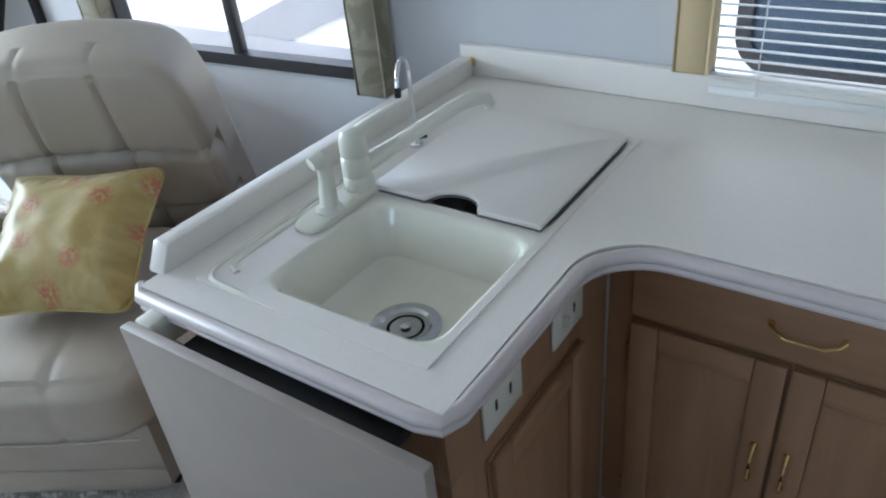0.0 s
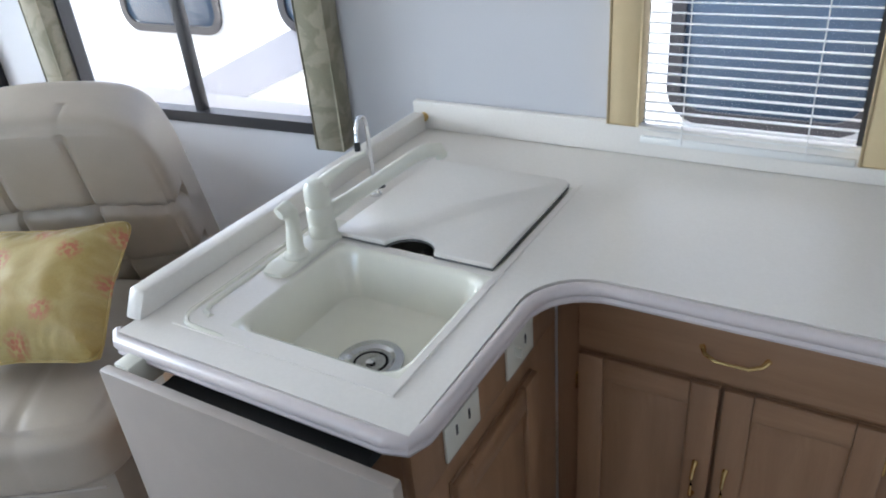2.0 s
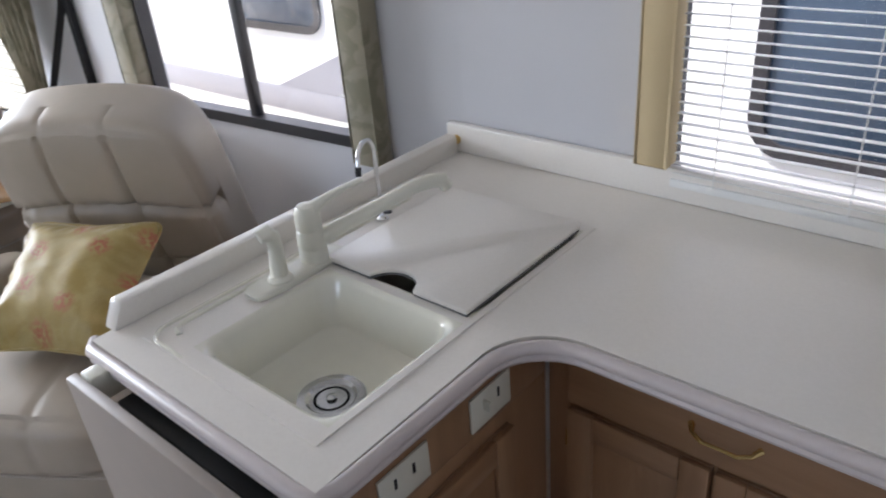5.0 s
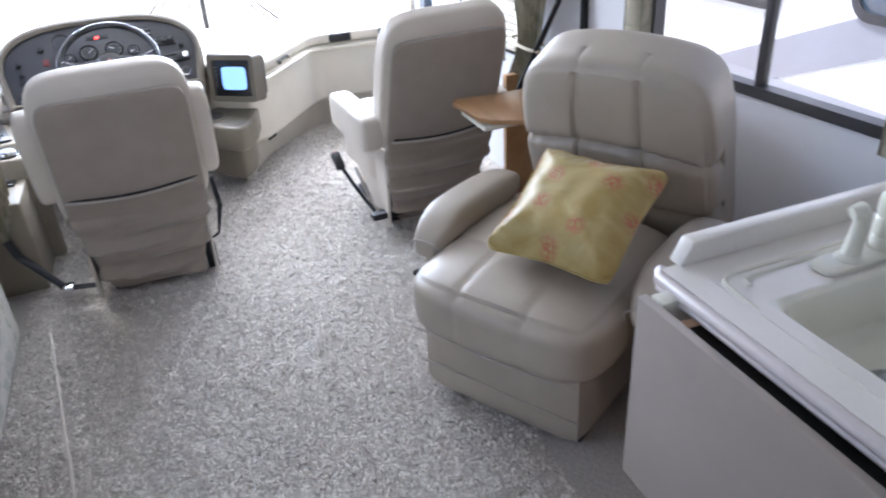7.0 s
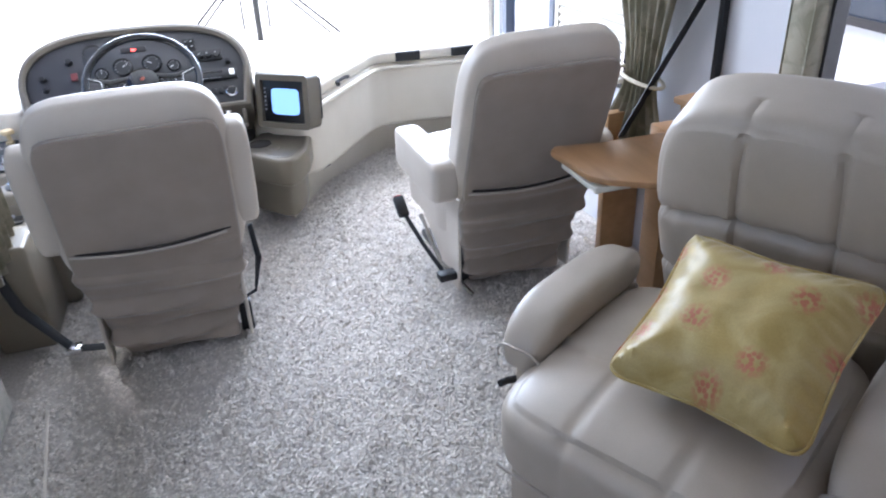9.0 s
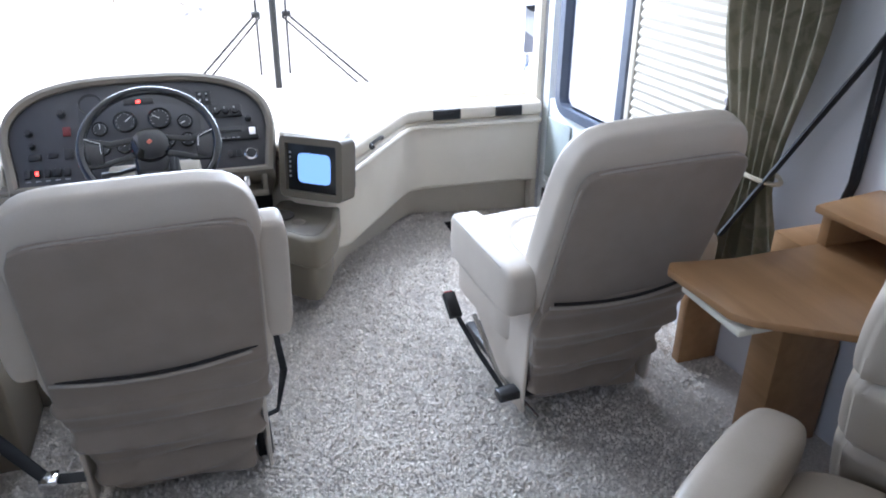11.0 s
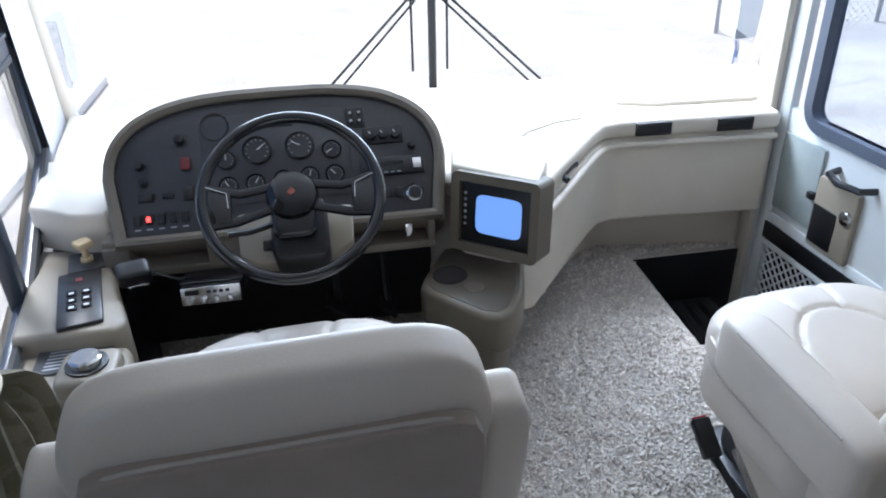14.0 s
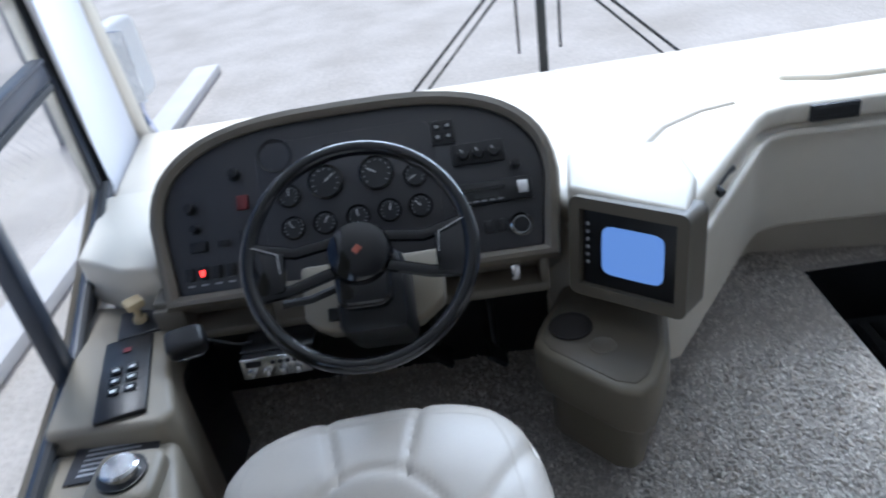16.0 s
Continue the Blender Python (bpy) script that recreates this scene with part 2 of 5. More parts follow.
def prism(pts, z0, z1, r=0.004, seg=2):
    """A plan outline raised from z0 to z1."""
    bm = bmesh.new()
    f = bm.faces.new([bm.verts.new((x, y, z0)) for x, y in pts])
    up = bmesh.ops.extrude_face_region(bm, geom=[f])
    bmesh.ops.translate(bm, vec=(0, 0, z1 - z0), verts=[v for v in up["geom"] if isinstance(v, bmesh.types.BMVert)])
    if r:
        bmesh.ops.recalc_face_normals(bm, faces=bm.faces)
        sharp = [e for e in bm.edges if len(e.link_faces) == 2 and e.calc_face_angle(0) > 0.7]
        bmesh.ops.bevel(bm, geom=sharp, offset=r, segments=seg, profile=0.5, affect="EDGES")
    return bm


def tube(pts, r, seg=10, closed=False, flat=1.0):
    """A rod along points; flat squeezes its section across."""
    bm = bmesh.new()
    pts = [Vector(p) for p in pts]
    n = len(pts)
    rings, ref = [], Vector((0, 0, 1))
    for i, p in enumerate(pts):
        a = pts[(i - 1) % n] if closed or i else p
        b = pts[(i + 1) % n] if closed or i < n - 1 else p
        d = (b - a).normalized()
        side = d.cross(ref)
        side = side.normalized() if side.length > 1e-3 else d.cross(Vector((0, 1, 0))).normalized()
        up = side.cross(d)
        rr = r[i] if isinstance(r, (list, tuple)) else r
        rings.append([bm.verts.new(p + side * rr * math.cos(t) + up * rr * flat * math.sin(t)) for t in (2 * math.pi * k / seg for k in range(seg))])
    for i in range(n if closed else n - 1):
        a, b = rings[i], rings[(i + 1) % n]
        for k in range(seg):
            bm.faces.new((a[k], a[(k + 1) % seg], b[(k + 1) % seg], b[k]))
    if not closed:
        bm.faces.new(rings[0]), bm.faces.new(rings[-1])
    return bm


def lathe(profile, seg=24):
    """Rows of radius and height turned round z."""
    bm = bmesh.new()
    rings = [[bm.verts.new((r * math.cos(2 * math.pi * k / seg), r * math.sin(2 * math.pi * k / seg), z)) for k in range(seg)] for r, z in profile]
    for a, b in zip(rings, rings[1:]):
        for k in range(seg):
            bm.faces.new((a[k], a[(k + 1) % seg], b[(k + 1) % seg], b[k]))
    bm.faces.new(rings[0]), bm.faces.new(rings[-1])
    return bm


def cushion(sx, sy, sz, p=4.0, n=14, puff=0.0, dent=None):
    """An upholstered block: a cube grid pressed to a rounded box, with seams from dent(u, v, w) in metres along the normal."""
    bm = bmesh.new()
    bmesh.ops.create_cube(bm, size=2)
    bmesh.ops.subdivide_edges(bm, edges=list(bm.edges), cuts=n, use_grid_fill=True)
    for v in bm.verts:
        c = v.co.copy()
        k = (abs(c.x) ** p + abs(c.y) ** p + abs(c.z) ** p) ** (1 / p)
        c /= k
        big = max(abs(c.x), abs(c.y), abs(c.z))
        f = 1 + puff * (1 - min(1, (c.x ** 2 + c.y ** 2) / 1.6)) if abs(c.z) == big else 1
        q = Vector((c.x * sx / 2, c.y * sy / 2, c.z * sz / 2 * f))
        if dent:
            nn = Vector((c.x ** 3 / sx, c.y ** 3 / sy, c.z ** 3 / sz)).normalized()
            q -= nn * dent(c.x, c.y, c.z)
        v.co = q
    return bm


def wall_y(x0, x1, z0, z1, y, t, holes):
    """A wall across y with openings (x0, x1, z0, z1), thickness t."""
    xs = sorted({x0, x1, *[h[0] for h in holes], *[h[1] for h in holes]})
    out = []
    for a, b in zip(xs, xs[1:]):
        cuts = sorted((h[2], h[3]) for h in holes if h[0] <= a and h[1] >= b)
        z = z0
        for lo, hi in [*cuts, (z1, z1)]:
            if lo - z > 1e-4:
                out.append(box(a, b, min(y, y + t), max(y, y + t), z, lo, 0))
            z = max(z, hi)
    bm = join(*out)
    bmesh.ops.remove_doubles(bm, verts=bm.verts, dist=1e-4)
    return bm


def swap(bm):
    """Turn a wall across y into one across x."""
    return move(bm, Matrix(((0, 1, 0, 0), (1, 0, 0, 0), (0, 0, 1, 0), (0, 0, 0, 1))))


def ring(cx, cz, w, h, y, depth, thick, r, corner=6):
    """A rounded rectangular frame in the plane across y."""
    def outline(w, h, r):
        r = max(0.001, min(r, w / 2, h / 2))
        return [(sx * (w / 2 - r) + r * math.cos(a), sz * (h / 2 - r) + r * math.sin(a))
                for sx, sz, a0 in ((1, 1, 0), (-1, 1, 90), (-1, -1, 180), (1, -1, 270))
                for a in (radians(a0 + 90 * k / corner) for k in range(corner + 1))]
    bm = bmesh.new()
    a, b = outline(w, h, r), outline(w - 2 * thick, h - 2 * thick, r - thick)
    rows = [[bm.verts.new((cx + x, yy, cz + z)) for x, z in o] for o, yy in ((a, y), (b, y), (b, y + depth), (a, y + depth))]
    for p, q in zip(rows, [*rows[1:], rows[0]]):
        for k in range(len(p)):
            bm.faces.new((p[k], p[(k + 1) % len(p)], q[(k + 1) % len(q)], q[k]))
    return bm


def curtain(width, height, folds, depth, tie=None, pinch=0.35, side=0.0, seed=1, flare=1.0, grip=0.20):
    """A hanging cloth from z = 0 down, folded, gathered at tie (a share of the height) towards side."""
    rnd = random.Random(seed)
    ph = [rnd.uniform(0, 6.28) for _ in range(4)]
    bm = bmesh.new()
    nu, nv = folds * 10, 28
    grid = []
    for j in range(nv + 1):
        v = j / nv
        g = 0.0
        if tie is not None:
            g = math.exp(-((v - tie) / (grip if v < tie else 0.6 * grip)) ** 2)
        row = []
        for i in range(nu + 1):
            u = i / nu
            w = width * (1 - g * (1 - pinch)) * (flare if tie is not None and v > tie + 0.02 else 1)
            x = (u - 0.5) * w + side * width * 0.5 * g * (1 - pinch)
            d = depth * (0.65 + 0.35 * math.sin(5 * v + ph[0])) * (1 - 0.3 * g)
            y = d * math.sin(2 * math.pi * folds * u + 0.7 * math.sin(3 * v + ph[1]) + 0.5 * math.sin(7 * u + ph[2]))
            row.append(bm.verts.new((x, y + 0.3 * depth * math.sin(3 * u + 2 * v + ph[3]), -v * height)))
        grid.append(row)
    for a, b in zip(grid, grid[1:]):
        for i in range(nu):
            bm.faces.new((a[i], a[i + 1], b[i + 1], b[i]))
    back = bmesh.ops.solidify(bm, geom=list(bm.faces), thickness=0.003)
    return bm


# ---- the shell ----
YR, YL, YS, XF, XB, ZC = 1.60, -1.05, -1.76, -4.95, 2.4, 2.05
RTURN = Matrix.Translation((-0.95, YR, 0)) @ Matrix.Rotation(radians(4.29), 4, "Z") @ Matrix.Translation((0.95, -YR, 0))
CABTURN = Matrix.Translation((-3.5, YL, 0)) @ Matrix.Rotation(radians(8.5), 4, "Z") @ Matrix.Translation((3.5, -YL, 0))


def wl(x):
    """The driver's side wall, which flares outwards towards the front."""
    return YL + 0.15 * (x + 3.5) + 0.012


def wr(x):
    """The entrance side wall, which draws in towards the front."""
    return YR + min(0, 0.075 * (x + 0.95))


# floor, cut away at the entrance steps
floor = tagged(new("floor"), "beige cut-pile carpet over the whole floor", "floor", kind="structure")
part("carpet", join(prism([(-3.84, -0.86), (XB, -0.86), (XB, YR), (-0.95, YR), (-3.84, wr(-3.84))], -0.06, 0, 0), box(-4.42, -3.84, -0.86, 0.86, -0.06, 0, 0), prism([(-5.0, -0.86), (-4.42, -0.86), (-4.42, wr(-4.42)), (-5.0, YR)], -0.06, 0, 0),
                    prism([(-5.0, wl(-5.0) - 0.03), (-2.83, wl(-2.83) - 0.03), (-2.83, -0.86), (-5.0, -0.86)], -0.06, 0, 0)), CARPET, floor)
part("slide_floor", prism([(-2.83, YS), (0.3, YS), (0.3, -0.40), (-2.70, -0.775), (-2.75, -0.80), (-2.83, -0.90)], -0.05, 0.012, 0.005), CARPET, floor)
solid("trim_1", tube([(-2.80, -0.87, 0.012), (-2.75, -0.795, 0.012), (-2.69, -0.772, 0.012), (-1.80, -0.66, 0.012), (-1.0, -0.56, 0.012)], 0.005, 6, flat=0.5), PALELEA, "thin pale strip along the slide-out's carpet edge", "trim", "structure")
well = tagged(new("stairs"), "dark entrance step well beside the door", "steps", kind="structure")
part("riser", join(box(-4.44, -4.42, 0.86, 1.335, -0.62, -0.002, 0.002), box(-4.42, -3.84, 0.845, 0.86, -0.62, -0.002, 0.002), box(-3.84, -3.82, 0.86, 1.375, -0.62, -0.002, 0.002)), BLACK, well)
part("tread", box(-4.42, -3.84, 0.86, 1.22, -0.62, -0.22, 0.01), RUBBER, well)
part("tread", box(-4.42, -3.84, 1.22, 1.338, -0.62, -0.42, 0.01), RUBBER, well)
for k in range(5):
    part("tread_rib", box(-4.38, -3.88, 0.90 + 0.06 * k, 0.925 + 0.06 * k, -0.221, -0.214, 0.002, 1), BLACK, well)

DOOR = (-4.40, -3.70, -0.45, 1.90)
WIN1, WIN2, PWIN = (-2.25, -1.29, 0.83, 1.55), (-0.41, 0.04, 0.90, 1.55), (-3.65, -3.16, 0.66, 1.55)
solid("wall_right", wall_y(-0.95, XB, -0.1, ZC, YR, 0.05, [WIN2]), WALLW, "white vinyl side wall behind the kitchen", "wall", "structure")
solid("wall_right_front", move(wall_y(-4.47, -0.95, -0.65, ZC, YR, 0.05, [DOOR, WIN1, PWIN]), RTURN), WALLW, "white vinyl side wall with windows and the entrance door", "wall", "structure")
solid("wall_right_corner", prism([(-4.45, 1.345), (-4.46, 1.395), (-4.99, 1.66), (-4.99, 1.61)], -0.65, ZC, 0), WALLW, "short white wall between the door and the windscreen", "wall", "structure")
solid("wall_left_front", move(wall_y(XF - 0.05, -2.83, -0.1, ZC, YL, -0.05, [(-4.52, -3.20, 0.40, 1.60)]), CABTURN), WALLW, "white side wall beside the driver with a sliding window", "wall", "structure")
# the opening above the sofa is assumed and out of view, added for light
solid("wall_slide", wall_y(-2.83, 0.3, 0, ZC, YS, -0.05, [(-2.1, -0.5, 1.15, 1.75)]), WALLW, "white outer wall of the slide-out behind the sofa", "wall", "structure")
solid("wall_slide_end", swap(wall_y(YS, -0.97, 0.012, ZC, -2.83, -0.04, [(-1.55, -1.17, 0.955, 1.6)])), WALLW, "white end wall of the slide-out with a small window", "wall", "structure")
solid("wall_slide_rear", swap(wall_y(YS, YL + 0.0, 0.012, ZC, 0.3, 0.04, [])), WALLW, "plain white inner wall of the slide-out", "wall", "structure")
solid("wall_left_rear", wall_y(0.34, XB, 0, ZC, YL, -0.05, []), WALLW, "plain white side wall at the rear", "wall", "structure")
solid("wall_rear", swap(wall_y(YL, YR, 0, ZC, XB, 0.05, [])), WALLW, "plain white wall across the rear", "wall", "structure")
solid("ceiling", join(box(XF - 0.1, XB, YL - 0.30, YR + 0.05, ZC, ZC + 0.05, 0), box(-2.83, 0.34, YS, YL - 0.30, ZC, ZC + 0.05, 0)), CEIL, "pale vinyl ceiling", "ceiling", "structure")
solid("trim_2", join(box(-2.835, -2.79, -1.03, -0.93, 0.0, ZC, 0.008)), SHADEC, "beige trim post at the front edge of the slide-out", "trim", "structure")
solid("trim_3", box(-2.87, -2.845, -0.985, -0.955, 0.0, ZC, 0.004), RUBBER, "black rubber seal along the slide-out edge", "trim", "structure")

# windscreen: two panes, centre post, frame
scr = tagged(new("window_1"), "wide two-pane windscreen with a black centre post", "windscreen", kind="structure")
RAKE = 0.12


def ws(y, z, off=0.0):
    return (-4.97 + RAKE * (z - 0.6) + off, y, z)


for y0, y1 in ((-1.25, 0.155), (0.175, YR - 0.03)):
    bm = bmesh.new()
    lo, hi = [bm.verts.new(ws(y, 0.50)) for y in (y0, y1)], [bm.verts.new(ws(y, 1.75)) for y in (y1, y0)]
    bm.faces.new((*lo, *hi))
    bmesh.ops.solidify(bm, geom=list(bm.faces), thickness=0.006)
    pane = part("pane", bm, CLEAR, scr)
    pane.visible_shadow = False
part("centre_post", tube([ws(0.165, 0.5), ws(0.165, 1.76)], 0.016, 8), RUBBER, scr, "black rubber centre post")
part("frame", join(tube([ws(-1.262, 0.45), ws(-1.262, 1.8)], 0.03, 10), tube([ws(YR + 0.0, 0.1), ws(YR + 0.0, 1.8)], 0.035, 10)), DASHW, scr, "pale corner pillars")
part("header", box(-4.95, -4.70, -1.27, YR, 1.70, ZC, 0.02), DASHW, scr)
part("cowl", box(-5.12, -4.96, -1.32, YR + 0.05, -0.9, 0.50, 0.03), RVWHITE, scr)
for side, (y_a, y_b, y_c) in (("l", (-0.30, 0.085, 0.087)), ("r", (0.65, 0.23, 0.228))):
    w = thing("windscreen_wiper", Matrix(), "black twin-arm wiper parked upright beside the centre post", "wiper", "wipers")
    part("arm", tube([ws(y_a, 0.56, -0.06), ws(y_b, 0.955, -0.03)], 0.006, 6), RUBBER, w)
    part("arm", tube([ws(y_a + (0.055 if side == "l" else -0.055), 0.56, -0.06), ws(y_b + (0.02 if side == "l" else -0.02), 0.94, -0.03)], 0.005, 6), RUBBER, w)
    part("blade", tube([ws(y_c, 0.66, -0.02), ws(y_c, 1.35, -0.02)], 0.005, 6), RUBBER, w)
    part("hinge", box(ws(0, 0.95)[0] - 0.05, ws(0, 0.95)[0] - 0.015, y_b - 0.02, y_b + 0.02, 0.94, 0.965, 0.004), RUBBER, w)


# ---- side windows ----
def slider(name, w, y, out, label, mullion, material=BRONZE, r=0.05):
    """A framed window in a side wall, with a divider at the given x."""
    e = tagged(new(name), label, "window", kind="structure")
    cx, cz, ww, hh = (w[0] + w[1]) / 2, (w[2] + w[3]) / 2, w[1] - w[0], w[3] - w[2]
    part("frame", ring(cx, cz, ww + 0.05, hh + 0.05, y - out * 0.012, out * 0.05, 0.035, r), material, e)
    for x in mullion:
        part("divider", box(x - 0.016, x + 0.016, min(y, y + out * 0.03), max(y, y + out * 0.03), w[2], w[3], 0.004), material, e)
    p = part("pane", box(w[0], w[1], y + out * 0.02 - 0.002, y + out * 0.02 + 0.002, w[2], w[3], 0), CLEAR, e)
    p.visible_shadow = False
    return e


slider("window_2", WIN1, YR, 1, "dark-framed sliding window beside the recliner", (-1.76,)).matrix_basis = RTURN
slider("window_3", WIN2, YR, 1, "dark-framed kitchen window behind a half-open blind", ())
slider("window_4", PWIN, YR, 1, "side window behind a pleated shade", ()).matrix_basis = RTURN

# driver's sliding window, with a sill that rises towards the front
dw = tagged(new("window_5"), "aluminium-framed driver's sliding window with a cross bar", "window", kind="structure")
dw.matrix_basis = CABTURN
part("frame", join(tube([(-3.18, YL, 0.405), (-3.85, YL, 0.455), (-4.46, YL, 0.625), (-4.40, YL, 1.62), (-3.18, YL, 1.62)], 0.026, 8, closed=True)), ALU, dw)
part("frame_seal", tube([(-3.2, YL + 0.022, 0.445), (-3.84, YL + 0.022, 0.49), (-4.425, YL + 0.022, 0.66), (-4.365, YL + 0.022, 1.6)], 0.012, 6), RUBBER, dw)
part("cross_bar", box(-4.36, -3.2, YL - 0.03, YL + 0.02, 0.975, 1.022, 0.006), ALU, dw)
part("cross_bar_track", box(-4.355, -3.2, YL - 0.01, YL + 0.026, 1.024, 1.036, 0.003), ALU, dw, "thin bright track above the cross bar")
part("cross_bar_seal", box(-4.35, -3.2, YL - 0.012, YL + 0.024, 0.955, 0.975, 0.004), RUBBER, dw)
part("divider", box(-3.825, -3.775, YL - 0.03, YL + 0.012, 0.45, 0.975, 0.006), ALU, dw)
q = part("pane", box(-4.50, -3.2, YL - 0.012, YL - 0.008, 0.42, 1.6, 0), CLEAR, dw)
q.visible_shadow = False
bm = bmesh.new()
bm.faces.new([bm.verts.new((x, YL - 0.045, z)) for x, z in ((-4.52, 0.40), (-3.2, 0.40), (-3.85, 0.455), (-4.46, 0.625), (-4.40, 1.6), (-4.52, 1.6))])
bmesh.ops.solidify(bm, geom=list(bm.faces), thickness=-0.04)
part("infill", bm, DASHW, dw)

# blinds and shades
def valance_leg(x0, x1, y0, y1, z0, z1, facing, material, cord, label, group="", m=None):
    """A padded upright of a window valance; facing: the axis of its room side."""
    e = thing("window_valance_leg", m or Matrix(), label, "valance", group)
    part("panel", box(x0, x1, y0, y1, z0, z1, 0.01), material, e)
    a, b, f = (x0, x1, y0 + 0.002) if facing == "y" else (y0, y1, x1 - 0.002)
    run = [(a + 0.003, z1), (a + 0.003, z0 + 0.004), (b - 0.003, z0 + 0.004), (b - 0.003, z1)]
    part("edge_cord", tube([(u, f, z) if facing == "y" else (f, u, z) for u, z in run], 0.0035, 6), cord, e)
    return e


vb = thing("venetian_blind", pose(0, 0, 0), "white horizontal-slat blind over the kitchen window", "blind")
for k in range(30):
    z = 0.925 + 0.021 * k
    part("slat", move(box(-0.385, 0.03, -0.0085, 0.0085, -0.0008, 0.0008, 0), pose(0, YR - 0.02, z, -6, 0, 0)), BLINDW, vb)
part("bottom_rail", box(-0.39, 0.035, YR - 0.032, YR - 0.008, 0.895, 0.912, 0.003), BLINDW, vb)
for x in (-0.30, -0.055):
    part("ladder_cord", tube([(x, YR - 0.032, 0.9), (x, YR - 0.032, 1.56)], 0.0012, 5), BLINDW, vb)
for x0, x1, z in ((-0.46, -0.388, 0.937), (0.04, 0.112, 0.905)):
    valance_leg(x0, x1, YR - 0.055, YR - 0.002, z, 1.75, "y", LAMBREQ, LAMBREQ, "tan padded cloth leg of the kitchen window valance", "kitchen valance")
ps = thing("pleated_shade", RTURN, "cream pleated shade drawn over the side window", "shade")
bm = bmesh.new()
rows = [[bm.verts.new((x, YR - 0.02 - (0.014 if k % 2 else 0), 0.68 + 0.0165 * k)) for x in (PWIN[0], PWIN[1])] for k in range(61)]
for a, b in zip(rows, rows[1:]):
    bm.faces.new((a[0], a[1], b[1], b[0]))
part("pleats", bm, SHADEC, ps, smooth=False)
part("bottom_rail", box(PWIN[0] - 0.01, PWIN[1] + 0.01, YR - 0.042, YR - 0.006, 0.665, 0.685, 0.004), DASHW, ps)

# slide-out end window with rolled-down shade
e = tagged(new("window_6"), "small dark-framed window in the slide-out end wall", "window", kind="structure")
part("frame", move(ring(-1.36, 1.28, 0.44, 0.70, 0, 0.04, 0.03, 0.06), Matrix(((0, 1, 0, -2.838), (1, 0, 0, 0), (0, 0, 1, 0), (0, 0, 0, 1)))), BRONZE, e)
q = part("pane", box(-2.862, -2.858, -1.56, -1.16, 0.95, 1.61, 0), CLEAR, e)
q.visible_shadow = False
part("divider", box(-2.86, -2.845, -1.375, -1.36, 0.95, 1.6, 0.002), ALU, e)
ss = thing("pleated_shade", Matrix(), "white pleated shade over the slide-out end window", "shade")
bm = bmesh.new()
rows = [[bm.verts.new((-2.82 + (0.012 if k % 2 else 0), y, 1.005 + 0.016 * k)) for y in (-1.55, -1.165)] for k in range(42)]
for a, b in zip(rows, rows[1:]):
    bm.faces.new((a[0], a[1], b[1], b[0]))
part("pleats", bm, BLINDW, ss, smooth=False)
part("bottom_rail", box(-2.826, -2.80, -1.555, -1.16, 0.99, 1.006, 0.004), LAMBREQ, ss)
for y, z in ((-1.62, 0.87), (-1.115, 0.90)):
    valance_leg(-2.826, -2.785, y - 0.055, y + 0.055, z, 1.75, "x", CURTAINC, GOLDC, "olive damask leg of the slide-out window valance with gold cord", "slide-out valance")
valance_leg(-1.285, -1.192, YR - 0.07, YR - 0.002, 0.785, 1.75, "y", CURTAINC, CURTAINC, "olive damask leg of the side window valance", "side valance", RTURN)
valance_leg(-2.335, -2.25, YR - 0.07, YR - 0.002, 0.88, 1.75, "y", CURTAINC, CURTAINC, "olive damask leg of the side window valance", "side valance", RTURN)

# curtains of the cab
def tieback(width, pinch, side, depth, z):
    """A cord round the gathered cloth."""
    cx = side * width * 0.5 * (1 - pinch)
    return tube([(cx + (width * pinch * 0.5 + 0.012) * math.cos(a), (depth + 0.012) * math.sin(a), z - 0.012 * math.cos(a)) for a in (2 * math.pi * k / 24 for k in range(24))], 0.007, 6, closed=True)


c = thing("curtain", RTURN @ pose(-2.97, YR - 0.09, 1.85), "olive damask curtain tied back beside the passenger window", "curtain", "cab curtains")
part("cloth", curtain(0.44, 1.45, 7, 0.038, tie=0.76, pinch=0.5, side=0.2, seed=4), CURTAINC, c)
part("tieback", tieback(0.44, 0.5, 0.2, 0.038, -1.10), TIEC, c)
c = thing("curtain", pose(-3.015, wl(-3.015) + 0.085, 1.85, 0, 0, 8.5), "olive damask curtain tied back beside the driver's window", "curtain", "cab curtains")
part("cloth", curtain(0.46, 1.46, 7, 0.05, tie=0.765, pinch=0.22, side=-0.25, seed=9, flare=1.3, grip=0.10), CURTAINC, c)
part("tieback", tieback(0.46, 0.22, -0.25, 0.045, -1.117), TIEC, c)

# ---- kitchen ----
CT = 0.86
top = thing("worktop", Matrix(), "pale speckled laminate worktop with moulded edge and low splashback", "worktop")
arc = [(-0.385 + 0.115 * (1 - math.cos(a)), 0.93 + 0.11 * math.sin(a)) for a in (radians(90 * k / 8) for k in range(9))]
part("surface", join(
    box(-0.965, -0.895, 0.60, YR, 0.825, CT, 0), box(-0.895, -0.455, 0.60, 0.655, 0.825, CT, 0), box(-0.455, -0.395, 0.60, YR, 0.825, CT, 0),
    box(-0.895, -0.455, 1.385, YR, 0.825, CT, 0), box(-0.27, 1.3, 1.05, YR, 0.825, CT, 0),
    prism([(-0.395, 0.93), *[(x - 0.01, y + 0.01) for x, y in arc], (-0.27, 1.05), (-0.27, YR), (-0.395, YR)], 0.825, CT, 0)), LAMINATE, top, smooth=False)
